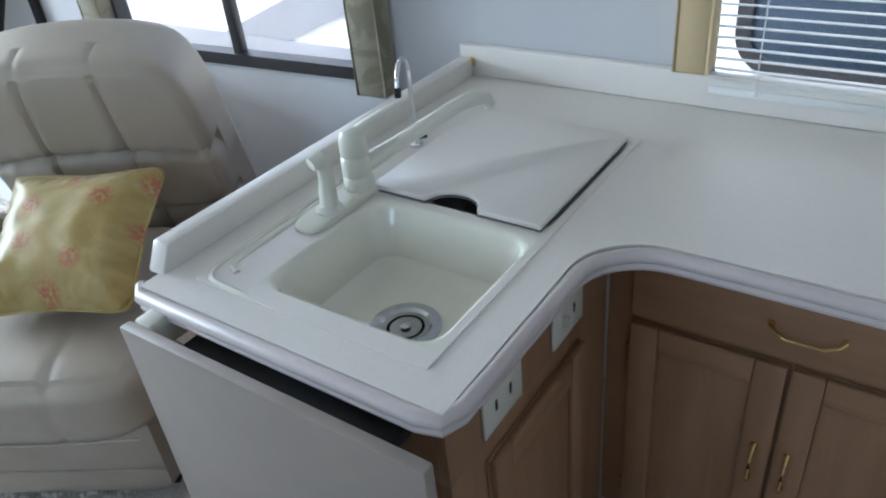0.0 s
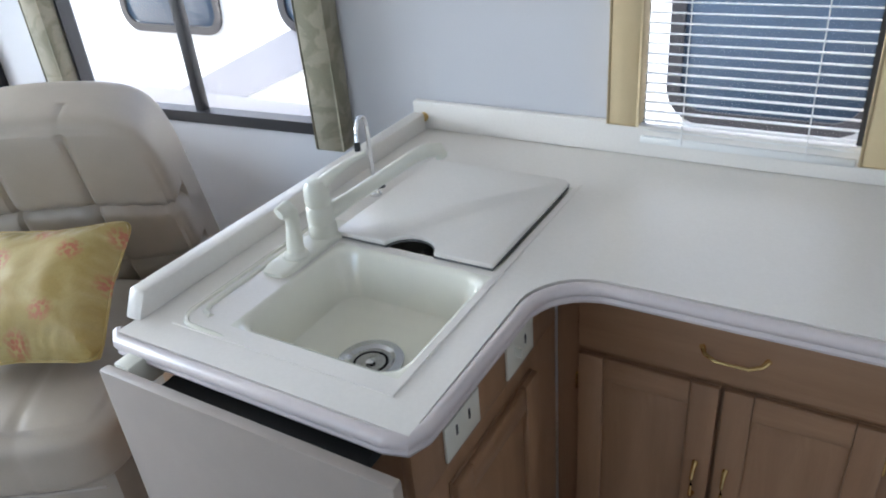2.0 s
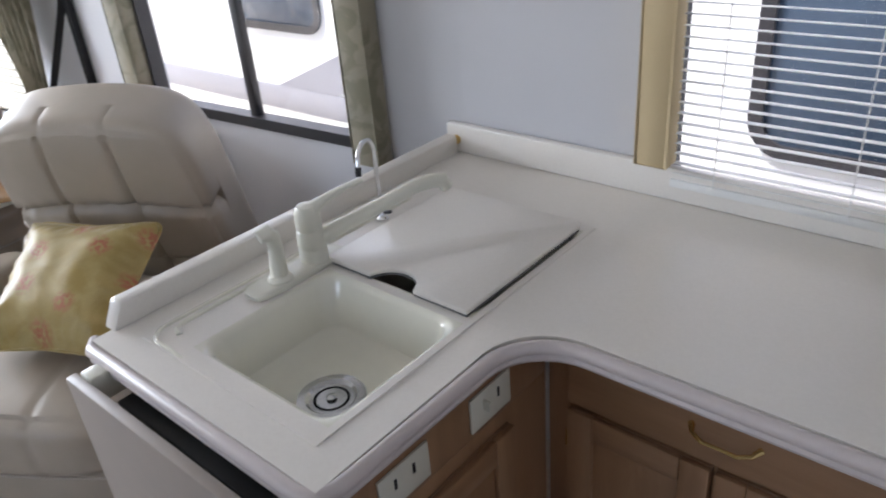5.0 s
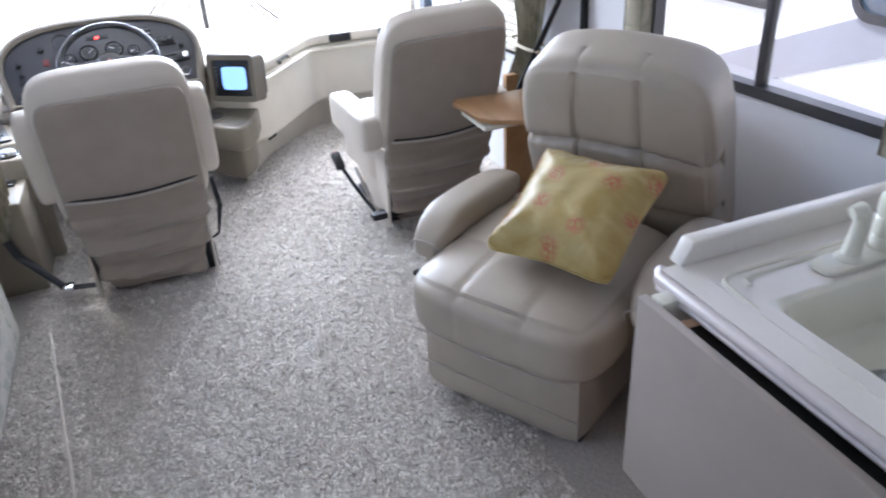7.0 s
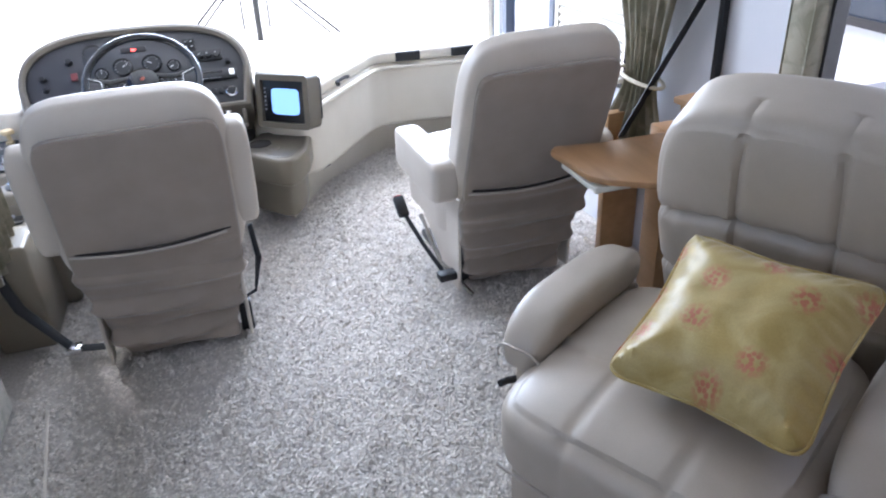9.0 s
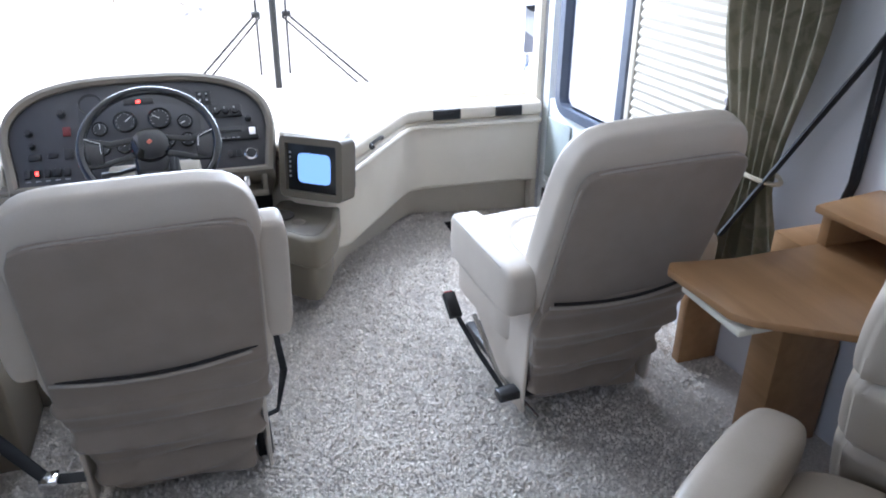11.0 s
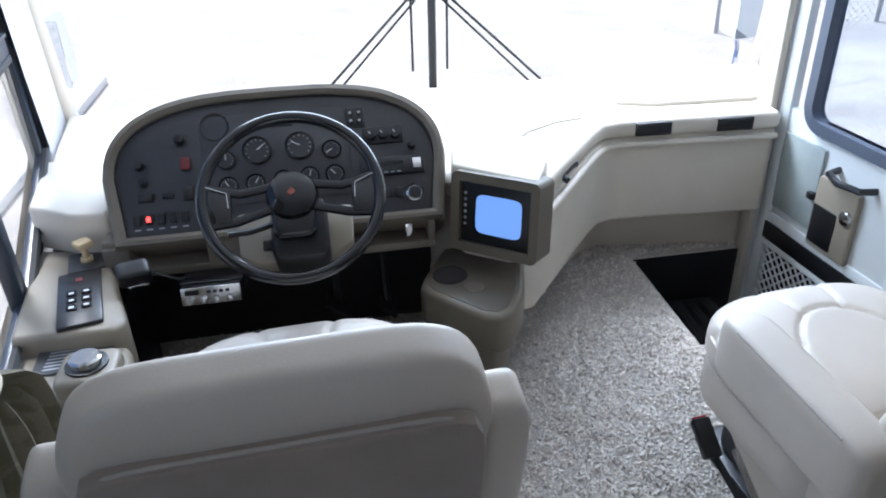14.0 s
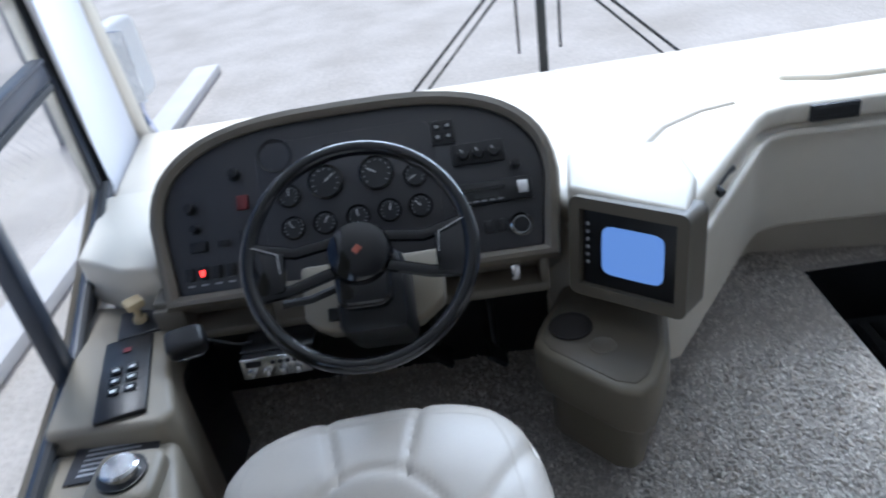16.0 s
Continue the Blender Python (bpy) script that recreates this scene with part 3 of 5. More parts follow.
edge = [(-0.975, 0.61), (-0.955, 0.592), (-0.43, 0.592), (-0.40, 0.60), (-0.388, 0.63), (-0.385, 0.9), *arc, (1.3, 1.04)]
part("edge_moulding", tube([(x, y, 0.848) for x, y in edge], 0.0125, 10), EDGING, top, "dusty pink bullnose edge")
part("edge_bead", tube([(x, y, 0.831) for x, y in edge], 0.0085, 8), EDGING, top)
part("splashback", box(-0.99, 1.3, YR - 0.025, YR - 0.001, CT, 0.934, 0.006), LAMINATE, top)
part("splashback", move(prism([(0.635, CT - 0.002), (0.66, 0.905), (1.575, 0.905), (1.575, CT - 0.002)], -0.99, -0.953, 0.005), Matrix(((0, 0, 1, 0), (1, 0, 0, 0), (0, 1, 0, 0), (0, 0, 0, 1)))), LAMINATE, top)
part("plug", move(lathe([(0.0, 0), (0.012, 0), (0.012, 0.004), (0.0, 0.005)], 14), pose(-0.955, YR - 0.026, 0.895, 90)), BRASS, top, "round brass screw cap")

sink = thing("sink", Matrix(), "cream double-bowl kitchen sink set flush in the worktop", "sink")


def bowl(x0, x1, y0, y1, z, d, r):
    """A rounded basin open at the top, with its flat surround left out."""
    bm = bmesh.new()
    def loop(inset, zz, rr):
        pts = []
        for cx, cy, a0 in ((x1 - inset - rr, y1 - inset - rr, 0), (x0 + inset + rr, y1 - inset - rr, 90), (x0 + inset + rr, y0 + inset + rr, 180), (x1 - inset - rr, y0 + inset + rr, 270)):
            for k in range(7):
                a = radians(a0 + 15 * k)
                pts.append(bm.verts.new((cx + rr * math.cos(a), cy + rr * math.sin(a), zz)))
        return pts
    loops = [loop(0, z, 0.0004), loop(0, z, r), loop(0.006, z - 0.003, r), loop(0.011, z - 0.012, r), loop(0.022, z - d * 0.6, r), loop(0.03, z - d * 0.88, r), loop(0.045, z - d * 0.985, r), loop(0.07, z - d, r * 0.9)]
    for a, b in zip(loops, loops[1:]):
        for k in range(len(a)):
            bm.faces.new((a[k], a[(k + 1) % len(a)], b[(k + 1) % len(b)], b[k]))
    bm.faces.new(loops[-1])
    return bm


part("bowl", bowl(-0.795, -0.468, 0.688, 0.985, CT + 0.002, 0.105, 0.04), ACRYL, sink)
part("bowl", bowl(-0.82, -0.468, 1.005, 1.365, CT + 0.002, 0.15, 0.035), ACRYL, sink)
part("rim", join(box(-0.895, -0.82, 0.655, 1.385, 0.835, CT + 0.002, 0.0), box(-0.82, -0.795, 0.655, 1.005, 0.835, CT + 0.002, 0), box(-0.795, -0.455, 0.655, 0.688, 0.835, CT + 0.002, 0), box(-0.468, -0.455, 0.688, 1.385, 0.835, CT + 0.002, 0),
                 box(-0.795, -0.468, 0.985, 1.005, 0.835, CT + 0.002, 0), box(-0.82, -0.468, 1.365, 1.385, 0.835, CT + 0.002, 0)), LAMINATE, sink, smooth=False)
corner = [(-0.855 - 0.035 * math.sin(a), 0.697 - 0.035 * math.cos(a)) for a in (radians(15 * k) for k in range(6, -1, -1))]
part("rim_bead", tube([(-0.89, 1.38, CT + 0.002), *[(x, y, CT + 0.002) for x, y in corner], (-0.80, 0.661, CT), (-0.77, 0.661, CT - 0.004)], 0.0045, 8), ACRYL, sink, "raised cream bead round the rim")
part("rim_ledge", tube([(-0.872, 1.30, CT + 0.001), (-0.872, 0.72, CT + 0.001), (-0.865, 0.703, CT + 0.001), (-0.845, 0.695, CT + 0.001)], 0.006, 8), IVORY, sink)
dr = part("drain", lathe([(0.058, 0.002), (0.058, 0.006), (0.044, 0.007), (0.036, 0.0), (0.034, -0.012), (0.004, -0.014)], 32), STEEL, sink, "stainless steel drain with basket strainer")
dr.location = (-0.615, 0.808, CT - 0.104)
st = part("strainer", join(lathe([(0.031, -0.009), (0.031, 0.002), (0.026, 0.002), (0.024, -0.007), (0.002, -0.008)], 24), lathe([(0.004, -0.009), (0.004, 0.004), (0.009, 0.006), (0.001, 0.010)], 12),
                          box(-0.025, 0.025, -0.002, 0.002, -0.007, -0.004, 0.001, 1)), STEEL, dr)

lid = [(-0.815, 1.372), (-0.487, 1.372), (-0.473, 1.358), (-0.473, 1.0), (-0.592, 1.0)]
lid += [(-0.645 + 0.05 * math.cos(a), 1.0 + 0.042 * math.sin(a)) for a in (radians(18 * k) for k in range(1, 10))]
lid += [(-0.698, 1.0), (-0.815, 1.0)]
cover = thing("sink_cover", Matrix(), "pale laminate cutting board covering the second sink bowl", "sink cover")
part("board", prism(lid, CT + 0.006, CT + 0.017, 0.004), LAMINATE, cover)
# grey sheet added to draw the gap's shade below the board
part("edge_gap_shade", prism([(-0.645 + (x + 0.645) * 0.992, 1.186 + (y - 1.186) * 0.992) for x, y in lid], CT + 0.0025, CT + 0.0062, 0), GAPSHADE, cover, "thin grey sheet painting the shaded gap under the board")

fa = thing("kitchen_faucet", pose(-0.83, 0.985, CT + 0.002), "cream plastic kitchen faucet with lever and swivel spout", "faucet")
part("base_plate", cushion(0.06, 0.22, 0.016, 5, 6), IVORY, fa).location = (0.0, -0.045, 0.006)
part("body", lathe([(0.028, 0.0), (0.027, 0.035), (0.025, 0.039), (0.027, 0.045), (0.026, 0.072), (0.023, 0.076), (0.025, 0.081), (0.024, 0.112), (0.017, 0.124), (0.0005, 0.127)]), IVORY, fa)
part("spout", tube([(0.01, 0.015, 0.055), (0.032, 0.06, 0.068), (0.07, 0.135, 0.092), (0.095, 0.19, 0.108), (0.112, 0.222, 0.113), (0.124, 0.243, 0.109), (0.128, 0.25, 0.092)], [0.016, 0.0145, 0.014, 0.014, 0.0155, 0.0155, 0.013], 12), IVORY, fa)
part("lever", tube([(0.004, 0.004, 0.112), (0.012, 0.03, 0.124), (0.026, 0.07, 0.136), (0.042, 0.108, 0.143)], [0.019, 0.013, 0.0095, 0.007], 10, flat=0.7), IVORY, fa)
sp = part("sprayer", tube([(0.004, -0.088, 0.008), (0.008, -0.088, 0.05), (0.014, -0.09, 0.085), (0.018, -0.096, 0.108), (0.02, -0.106, 0.120), (0.016, -0.122, 0.116)], [0.018, 0.015, 0.0135, 0.0145, 0.0155, 0.012], 12), IVORY, fa)
part("collar", move(lathe([(0.024, 0), (0.024, 0.008), (0.017, 0.016)], 18), pose(0.004, -0.088, 0.008)), IVORY, sp)
wf = thing("filter_faucet", pose(-0.85, 1.19, CT + 0.002), "small chrome gooseneck filter-water faucet", "faucet")
hook = [(0, 0, 0.0), (0, 0, 0.155)] + [(0.012 * (1 - math.cos(a)), -0.034 + 0.034 * math.cos(a), 0.155 + 0.034 * math.sin(a)) for a in (radians(20 * k) for k in range(1, 9))] + [(0.024, -0.07, 0.145)]
part("neck", tube(hook, 0.0045, 10), CHROME, wf)
part("base", lathe([(0.014, 0), (0.014, 0.006), (0.008, 0.012), (0.007, 0.02)], 16), CHROME, wf)
part("lever", tube([(0, 0, 0.016), (0.022, 0.006, 0.022)], 0.004, 8), BLACK, wf)
part("tip", tube([(0.024, -0.069, 0.15), (0.025, -0.071, 0.132)], 0.0065, 8), BLACK, wf)


def panel_door(w, h, parent):
    """A raised-panel door in its own plane: x across, z up, front towards -y."""
    d = part("door", box(0, w, -0.0045, 0, 0, h, 0.001, 1), OAK, parent)
    for x in (0, w - 0.052):
        part("stile", box(x, x + 0.052, -0.018, -0.004, 0, h, 0.004), OAK, d)
    for z in (0, h - 0.055):
        part("rail", box(0.052, w - 0.052, -0.0175, -0.004, z, z + 0.055, 0.004), OAKX, d)
    bm = bmesh.new()
    o = [(0.05, 0.053), (w - 0.05, 0.053), (w - 0.05, h - 0.053), (0.05, h - 0.053)]
    i = [(0.085, 0.09), (w - 0.085, 0.09), (w - 0.085, h - 0.09), (0.085, h - 0.09)]
    a, b = [bm.verts.new((x, -0.006, z)) for x, z in o], [bm.verts.new((x, -0.015, z)) for x, z in i]
    for k in range(4):
        bm.faces.new((a[k], a[(k + 1) % 4], b[(k + 1) % 4], b[k]))
    bm.faces.new(b)
    part("raised_panel", bm, OAK, d)
    return d


def pull(length, parent, x, z, upright=True, y=-0.018):
    pts = [(0, 0, -length / 2), (0, -0.018, -length / 2 + 0.008), (0, -0.026, -length / 4), (0, -0.022, 0), (0, -0.026, length / 4), (0, -0.018, length / 2 - 0.008), (0, 0, length / 2)]
    if not upright:
        pts = [(c, b, a - 0.01 * math.cos(c / length * 3.1)) for a, b, c in pts]
    h = part("handle", tube(pts, [0.006, 0.004, 0.0035, 0.003, 0.0035, 0.004, 0.006], 8), BRASS, parent, "curved polished brass handle")
    h.location = (x, y, z)


cab = thing("base_cabinet", pose(-0.42, 1.16, 0), "maple base cabinet with a drawer above two raised-panel doors", "cabinet", "kitchen cabinets")
part("body", join(box(0.0, 0.62, 0.001, 0.438, 0.08, 0.823, 0.002), box(0.0, 0.62, 0.04, 0.438, 0.0, 0.08, 0.002)), OAK, cab)
dra = part("drawer", box(0.05, 0.592, -0.018, 0, 0.636, 0.762, 0.006), OAKX, cab)
pull(0.11, dra, 0.337, 0.706, False)
for x, w, hx in ((0.05, 0.270, 0.243), (0.327, 0.265, 0.022)):
    d = panel_door(w, 0.527, cab)
    d.location = (x, 0, 0.092)
    pull(0.085, d, hx, 0.295)
    for z in (0.06, 0.43):
        part("hinge", box(-0.006 if hx > 0.1 else w - 0.001, 0.001 if hx > 0.1 else w + 0.006, -0.014, -0.002, z, z + 0.04, 0.002, 1), BRASS, d)
cab2 = thing("base_cabinet", pose(0.2, 1.16, 0), "maple base cabinet with two raised-panel doors", "cabinet", "kitchen cabinets")
part("body", join(box(0.001, 1.1, 0.001, 0.438, 0.08, 0.823, 0.002), box(0.001, 1.1, 0.04, 0.438, 0.0, 0.08, 0.002)), OAK, cab2)
d = panel_door(0.5, 0.63, cab2)
d.location = (0.03, 0, 0.092)
pen = thing("peninsula_cabinet", pose(-0.42, 0.63, 0, 0, 0, 90), "maple peninsula cabinet under the sink with a raised-panel door", "cabinet", "kitchen cabinets")
part("body", join(box(0.0, 0.52, 0.0, 0.51, 0.08, 0.68, 0.002), box(0.0, 0.52, 0.0, 0.018, 0.68, 0.815, 0.001), box(0.0, 0.018, 0.018, 0.51, 0.68, 0.80, 0.001), box(0.018, 0.52, 0.49, 0.51, 0.68, 0.82, 0.001), box(0.0, 0.52, 0.04, 0.51, 0, 0.08, 0.002)), OAK, pen)
d = panel_door(0.31, 0.555, pen)
d.location = (0.085, -0.001, 0.095)
for x0, hole in ((0.083, True), (0.295, False)):
    pl = thing("outlet_plate" if hole else "switch_plate", pose(-0.42, 0.63, 0, 0, 0, 90), "ivory double wall outlet on the peninsula" if hole else "ivory plate with outlet and small switch on the peninsula", "outlet")
    part("plate", box(x0, x0 + 0.108, -0.006, -0.0005, 0.695, 0.765, 0.002), IVORY, pl)
    for k in (0, 1):
        part("slot" if hole or k else "toggle", box(x0 + 0.03 + 0.04 * k, x0 + 0.036 + 0.04 * k, -0.0065 if hole or k else -0.02, -0.0055, 0.728, 0.748, 0.001, 1), BLACK if hole or k else IVORY, pl)
fl = thing("folding_counter_leaf", Matrix(), "grey-beige folding counter leaf hanging down from the peninsula end", "counter leaf")
part("leaf", box(-0.937, -0.377, 0.532, 0.552, 0.41, 0.838, 0.004), LEAFM, fl)
part("bracket", box(-0.925, -0.888, 0.552, 0.63, 0.79, 0.842, 0.004), IVORY, fl)
part("hinge_rail", box(-0.86, -0.46, 0.57, 0.62, 0.78, 0.80, 0.003), RUBBER, fl)


# ---- recliner ----
def seam(x, at, w=0.05, d=0.02):
    return d * math.exp(-((x - at) / w) ** 2)


rec = thing("recliner", pose(-1.735, 0.985, 0, 0, 0, -149), "beige leather recliner with tufted back and padded arms", "recliner")
part("base", move(cushion(0.56, 0.62, 0.27, 14, 8), pose(0.095, 0.15, 0.165)), LEATHER, rec)
part("base_welt", tube([(-0.183, 0.462, 0.13), (0.373, 0.462, 0.13)], 0.004, 6), PIPING, rec)
part("glide", box(-0.16, 0.31, -0.12, 0.40, 0.0, 0.035, 0.006), BLACK, rec)
seat_cut = lambda u, v, w: (seam(u, -0.34, 0.035, 0.006) + seam(u, 0.34, 0.035, 0.006)) * (w > 0.0 or v > 0.9) + seam(v, 0.18, 0.04, 0.006) * (w > 0.4)
part("seat", move(cushion(0.63, 0.66, 0.20, 5, 48, 0.22, seat_cut), pose(0.065, 0.225, 0.40, -3)), LEATHER, rec)
part("seat_welt", tube([(-0.205 + 0.54 * q / 12, 0.535 + 0.012 * math.sin(q * 0.26), 0.315) for q in range(13)], 0.004, 6), PIPING, rec)


def back_cut(u, v, w):
    if w > -0.2:
        return 0.0
    tuck = seam(v, 0.30, 0.03, 0.022) + seam(v, -0.30, 0.03, 0.016)
    lines = seam(u, -0.33, 0.026, 0.014) + seam(u, 0.33, 0.026, 0.014)
    crease = 0.006 * math.exp(-(((v - 0.30) / 0.10) ** 2)) * (math.sin(17 * u) ** 2)
    return tuck + lines * (1 if v < 0.9 else 0.4) + crease


back = cushion(0.62, 0.72, 0.20, 8, 56, 0.22, back_cut)
for v in back.verts:
    t = max(0, v.co.y / 0.36)
    v.co.x *= 1 - 0.09 * t ** 3
    v.co.y -= 0.04 * (v.co.x / 0.3) ** 2 * (v.co.y > 0)
    v.co.z += 0.035 * t * t
part("backrest", move(back, pose(0.0, -0.145, 0.69, 70)), LEATHER, rec)
for x in (-0.31, 0.40):
    pad = cushion(0.135, 0.50, 0.10, 3.6, 22)
    for v in pad.verts:
        f = max(0, (v.co.y - 0.10) / 0.15)
        v.co.z -= 0.055 * f * f
        v.co.z += 0.012 * math.sin((v.co.y + 0.25) * 6)
    arm = part("arm", move(cushion(0.095, 0.46, 0.34, 9, 10), pose(x, 0.10, 0.30)), LEATHER, rec)
    part("arm_pad", move(pad, pose(x, 0.135, 0.525)), LEATHER, arm)
    front = [(0.060 * math.cos(a), 0.036 * math.sin(a)) for a in (radians(200 - 22 * k) for k in range(11))]
    part("arm_welt", tube([(x + c, 0.383 - 0.012 * abs(c) / 0.06, 0.470 + d_) for c, d_ in front], 0.0035, 6), PIPING, arm)
part("release_lever", tube([(0.43, 0.30, 0.36), (0.455, 0.345, 0.365), (0.458, 0.365, 0.367)], 0.009, 8), BLACK, rec)


def pillow(name, m, label):
    p = thing(name, m, label, "pillow", "floral pillows")
    bm = cushion(0.42, 0.40, 0.18, 9, 44)
    for v in bm.verts:
        r = max(abs(v.co.x) / 0.21, abs(v.co.y) / 0.20)
        v.co.z *= max(0.0, 1 - r ** 4) * 0.95 + 0.05
        k = 1 + 0.13 * (abs(v.co.x) / 0.21 * abs(v.co.y) / 0.20) ** 2 - 0.02
        v.co.x, v.co.y = v.co.x * k, v.co.y * k
        gather = math.sin(150 * (v.co.x if abs(v.co.y) / 0.20 > abs(v.co.x) / 0.21 else v.co.y) + 5 * noise.noise(v.co * 9))
        v.co.z += 0.006 * noise.noise(v.co * 14) + 0.0035 * gather * max(0, min((r - 0.62) / 0.2, (1.0 - r) / 0.12, 1)) * (1 if v.co.z > 0 else -1)
    part("cover", bm, PILLOWC, p)
    rim = []
    for a in (2 * math.pi * q / 64 for q in range(64)):
        u, v = (math.copysign(abs(f) ** (2 / 9), f) for f in (math.cos(a), math.sin(a)))
        k = 0.98 + 0.13 * (u * v) ** 2
        rim.append((0.212 * u * k, 0.202 * v * k, 0.0))
    part("cord", tube(rim, 0.004, 6, closed=True), PILLOWC, p)
    return p


pu = Vector((0.344, 0.178, 0.015)).normalized()
pn = pu.cross(Vector((-0.20, 0.30, 0.20))).normalized()
pv = pn.cross(pu)
pillow("throw_pillow", Matrix.Translation((-1.590, 0.80, 0.655)) @ Matrix((pu, pv, pn)).transposed().to_4x4() @ Matrix.Scale(0.88, 4), "gold floral throw pillow propped in the recliner")


# ---- cab seats ----
def captain(m, label, lean, arm_l=True, arm_r=True, drop=0.0, reach=0.60):
    """A cab seat: x to its right, y forward, its back's foot at the origin."""
    s = thing("captain_chair", m, label, "captain chair", "cab seats")
    k = math.tan(radians(lean))
    frame_m = pose(0, 0.06 - k * 0.68, 0.695 - drop, 90 + lean)
    shell = cushion(0.545, 0.61, 0.12, 6, 20, 0.15)
    for v in shell.verts:
        v.co.x *= 1 - 0.06 * max(0, v.co.y / 0.3) ** 3
        v.co.z *= 1 - 0.25 * max(0, v.co.y / 0.3) ** 2
    part("backrest", move(shell, frame_m), PALELEA, s)
    rear = cushion(0.49, 0.52, 0.03, 12, 14, 0.4)
    part("back_panel", move(rear, frame_m @ pose(0, -0.035, 0.064)), SEATCLOTH, s, "taupe cloth back panel")
    rim = [(0.247 * math.copysign(abs(math.cos(a)) ** 0.25, math.cos(a)), 0.262 * math.copysign(abs(math.sin(a)) ** 0.25, math.sin(a)), 0.0) for a in (2 * math.pi * q / 44 for q in range(44))]
    part("piping", move(tube(rim, 0.0035, 6, closed=True), frame_m @ pose(0, -0.035, 0.067)), PIPING, s)
    fold = lambda u, v, w: (0.013 * math.sin(11 * v + 1.5 * u) + 0.007 * math.sin(21 * v - 2 * u * u)) * (1 - 0.6 * v) * (w > 0.3)
    skirt = cushion(0.50, 0.47, 0.05, 9, 34, 0.08, fold)
    for v in skirt.verts:
        v.co.x *= 0.72 + 0.28 * min(1, (v.co.y + 0.235) / 0.36)
    part("skirt", move(skirt, pose(0, 0.004 - k * 0.265, 0.265, 90 + lean)), SEATCLOTH, s, "taupe cloth skirt with a map pocket")
    part("pocket_welt", tube([(x, -0.045 - k * 0.495 + 0.35 * x * x, 0.495 - 0.018 * math.cos(x * 6)) for x in (0.05 * q - 0.24 for q in range(10))], 0.005, 6), PIPING, s)
    # the pocket is not open: a dark rod stands for its shade
    part("pocket_shade", tube([(x, -0.042 - k * 0.488 + 0.35 * x * x, 0.504 - 0.018 * math.cos(x * 6)) for x in (0.05 * q - 0.225 for q in range(10))], 0.006, 6, flat=0.7), HOLLOW, s, "dark rod painting the shade in the map pocket opening")
    def cut(u, v, w):
        r, th = math.hypot(u / 0.56, (v + 0.55) / 1.0), math.degrees(math.atan2((v + 0.55) / 1.0, u / 0.56))
        g = seam(r, 1.0, 0.035, 0.007) if v > -0.55 else seam(abs(u), 0.56, 0.02, 0.007)
        if r > 0.98 and v > -0.5:
            g += sum(seam(th, a, 2.2, 0.006) for a in (32, 70, 110, 148))
        return g * (w > 0.3 or v > 0.8)
    part("seat", move(cushion(0.595 if arm_l == "up" else 0.54, reach, 0.17, 3.4, 64, 0.06, cut), pose(0, reach / 2 + 0.01, 0.402, 3)), PALELEA, s)
    part("seat_side", move(cushion(0.50, reach - 0.06, 0.15, 9, 8), pose(0, reach / 2 - 0.01, 0.30)), PALELEA, s)
    for sx in (-1, 1):
        side = prism([(-0.06, 0.04), (0.02, 0.035), (0.16, 0.13), (reach - 0.13, 0.27), (reach - 0.09, 0.40), (-0.08, 0.42)], -0.006, 0.006, 0.003, 1)
        part("side_skirt", move(side, Matrix(((0, 0, 1, sx * 0.228), (1, 0, 0, 0), (0, 1, 0, 0), (0, 0, 0, 1)))), PALELEA, s)
    part("pedestal", join(box(-0.15, 0.15, 0.10, 0.44, 0.03, 0.26, 0.02), box(-0.18, 0.18, 0.06, 0.50, 0.0, 0.035, 0.008)), BLACK, s)
    for sx, on in ((-1, arm_l), (1, arm_r)):
        if on == "up":
            part("armrest", move(cushion(0.08, 0.36, 0.10, 5, 12), pose(sx * 0.283, 0.045 - k * 0.62, 0.665, 90 + lean)), PALELEA, s)
        elif on:
            arm = part("armrest", move(cushion(0.10, 0.43, 0.155, 6.5, 14), pose(sx * 0.30, 0.055, 0.53, 2)), PALELEA, s)
            part("arm_welt", tube([(sx * 0.345, -0.10 + 0.05 * q, 0.592 + 0.0017 * q) for q in range(7)], 0.003, 6), PIPING, arm)
    return s


dm = pose(-2.915, -0.36, 0, 0, 0, 93)
captain(dm, "pale leather driver's captain chair with taupe cloth back, arms raised", 13.5, "up", "up", 0.028, 0.635)
pm = pose(-2.955, 0.86, 0, 0, 0, 94.5)
captain(pm, "pale leather passenger captain chair with taupe cloth back", 19, True, True, -0.025, 0.50)
sb = thing("seat_belt_buckle", pm, "black seat belt buckle on its stalk beside the passenger chair", "seat belt", "seat belts")
part("stalk", tube([(-0.27, -0.02, 0.10), (-0.31, 0.10, 0.185), (-0.338, 0.20, 0.262)], 0.010, 8, flat=0.5), WEBBING, sb)
part("buckle", move(box(-0.021, 0.021, -0.045, 0.045, -0.013, 0.013, 0.006), pose(-0.345, 0.235, 0.29, 35)), BLACK, sb)
part("release_button", move(box(-0.015, 0.015, 0.045, 0.049, -0.008, 0.008, 0.001, 1), pose(-0.345, 0.235, 0.29, 35)), mat("red_button", (0.45, 0.02, 0.02), rough=0.4), sb, "red release button")
part("anchor", box(-0.30, -0.14, -0.05, 0.0, 0.085, 0.115, 0.006), BLACK, sb)
part("seat_slide_bar", tube([(-0.19, -0.09, 0.03), (-0.262, 0.05, 0.12), (-0.268, 0.23, 0.24)], 0.009, 6), STEEL, sb)
sb = thing("seat_belt_buckle", dm, "black seat belt buckle hanging beside the driver's chair", "seat belt", "seat belts")
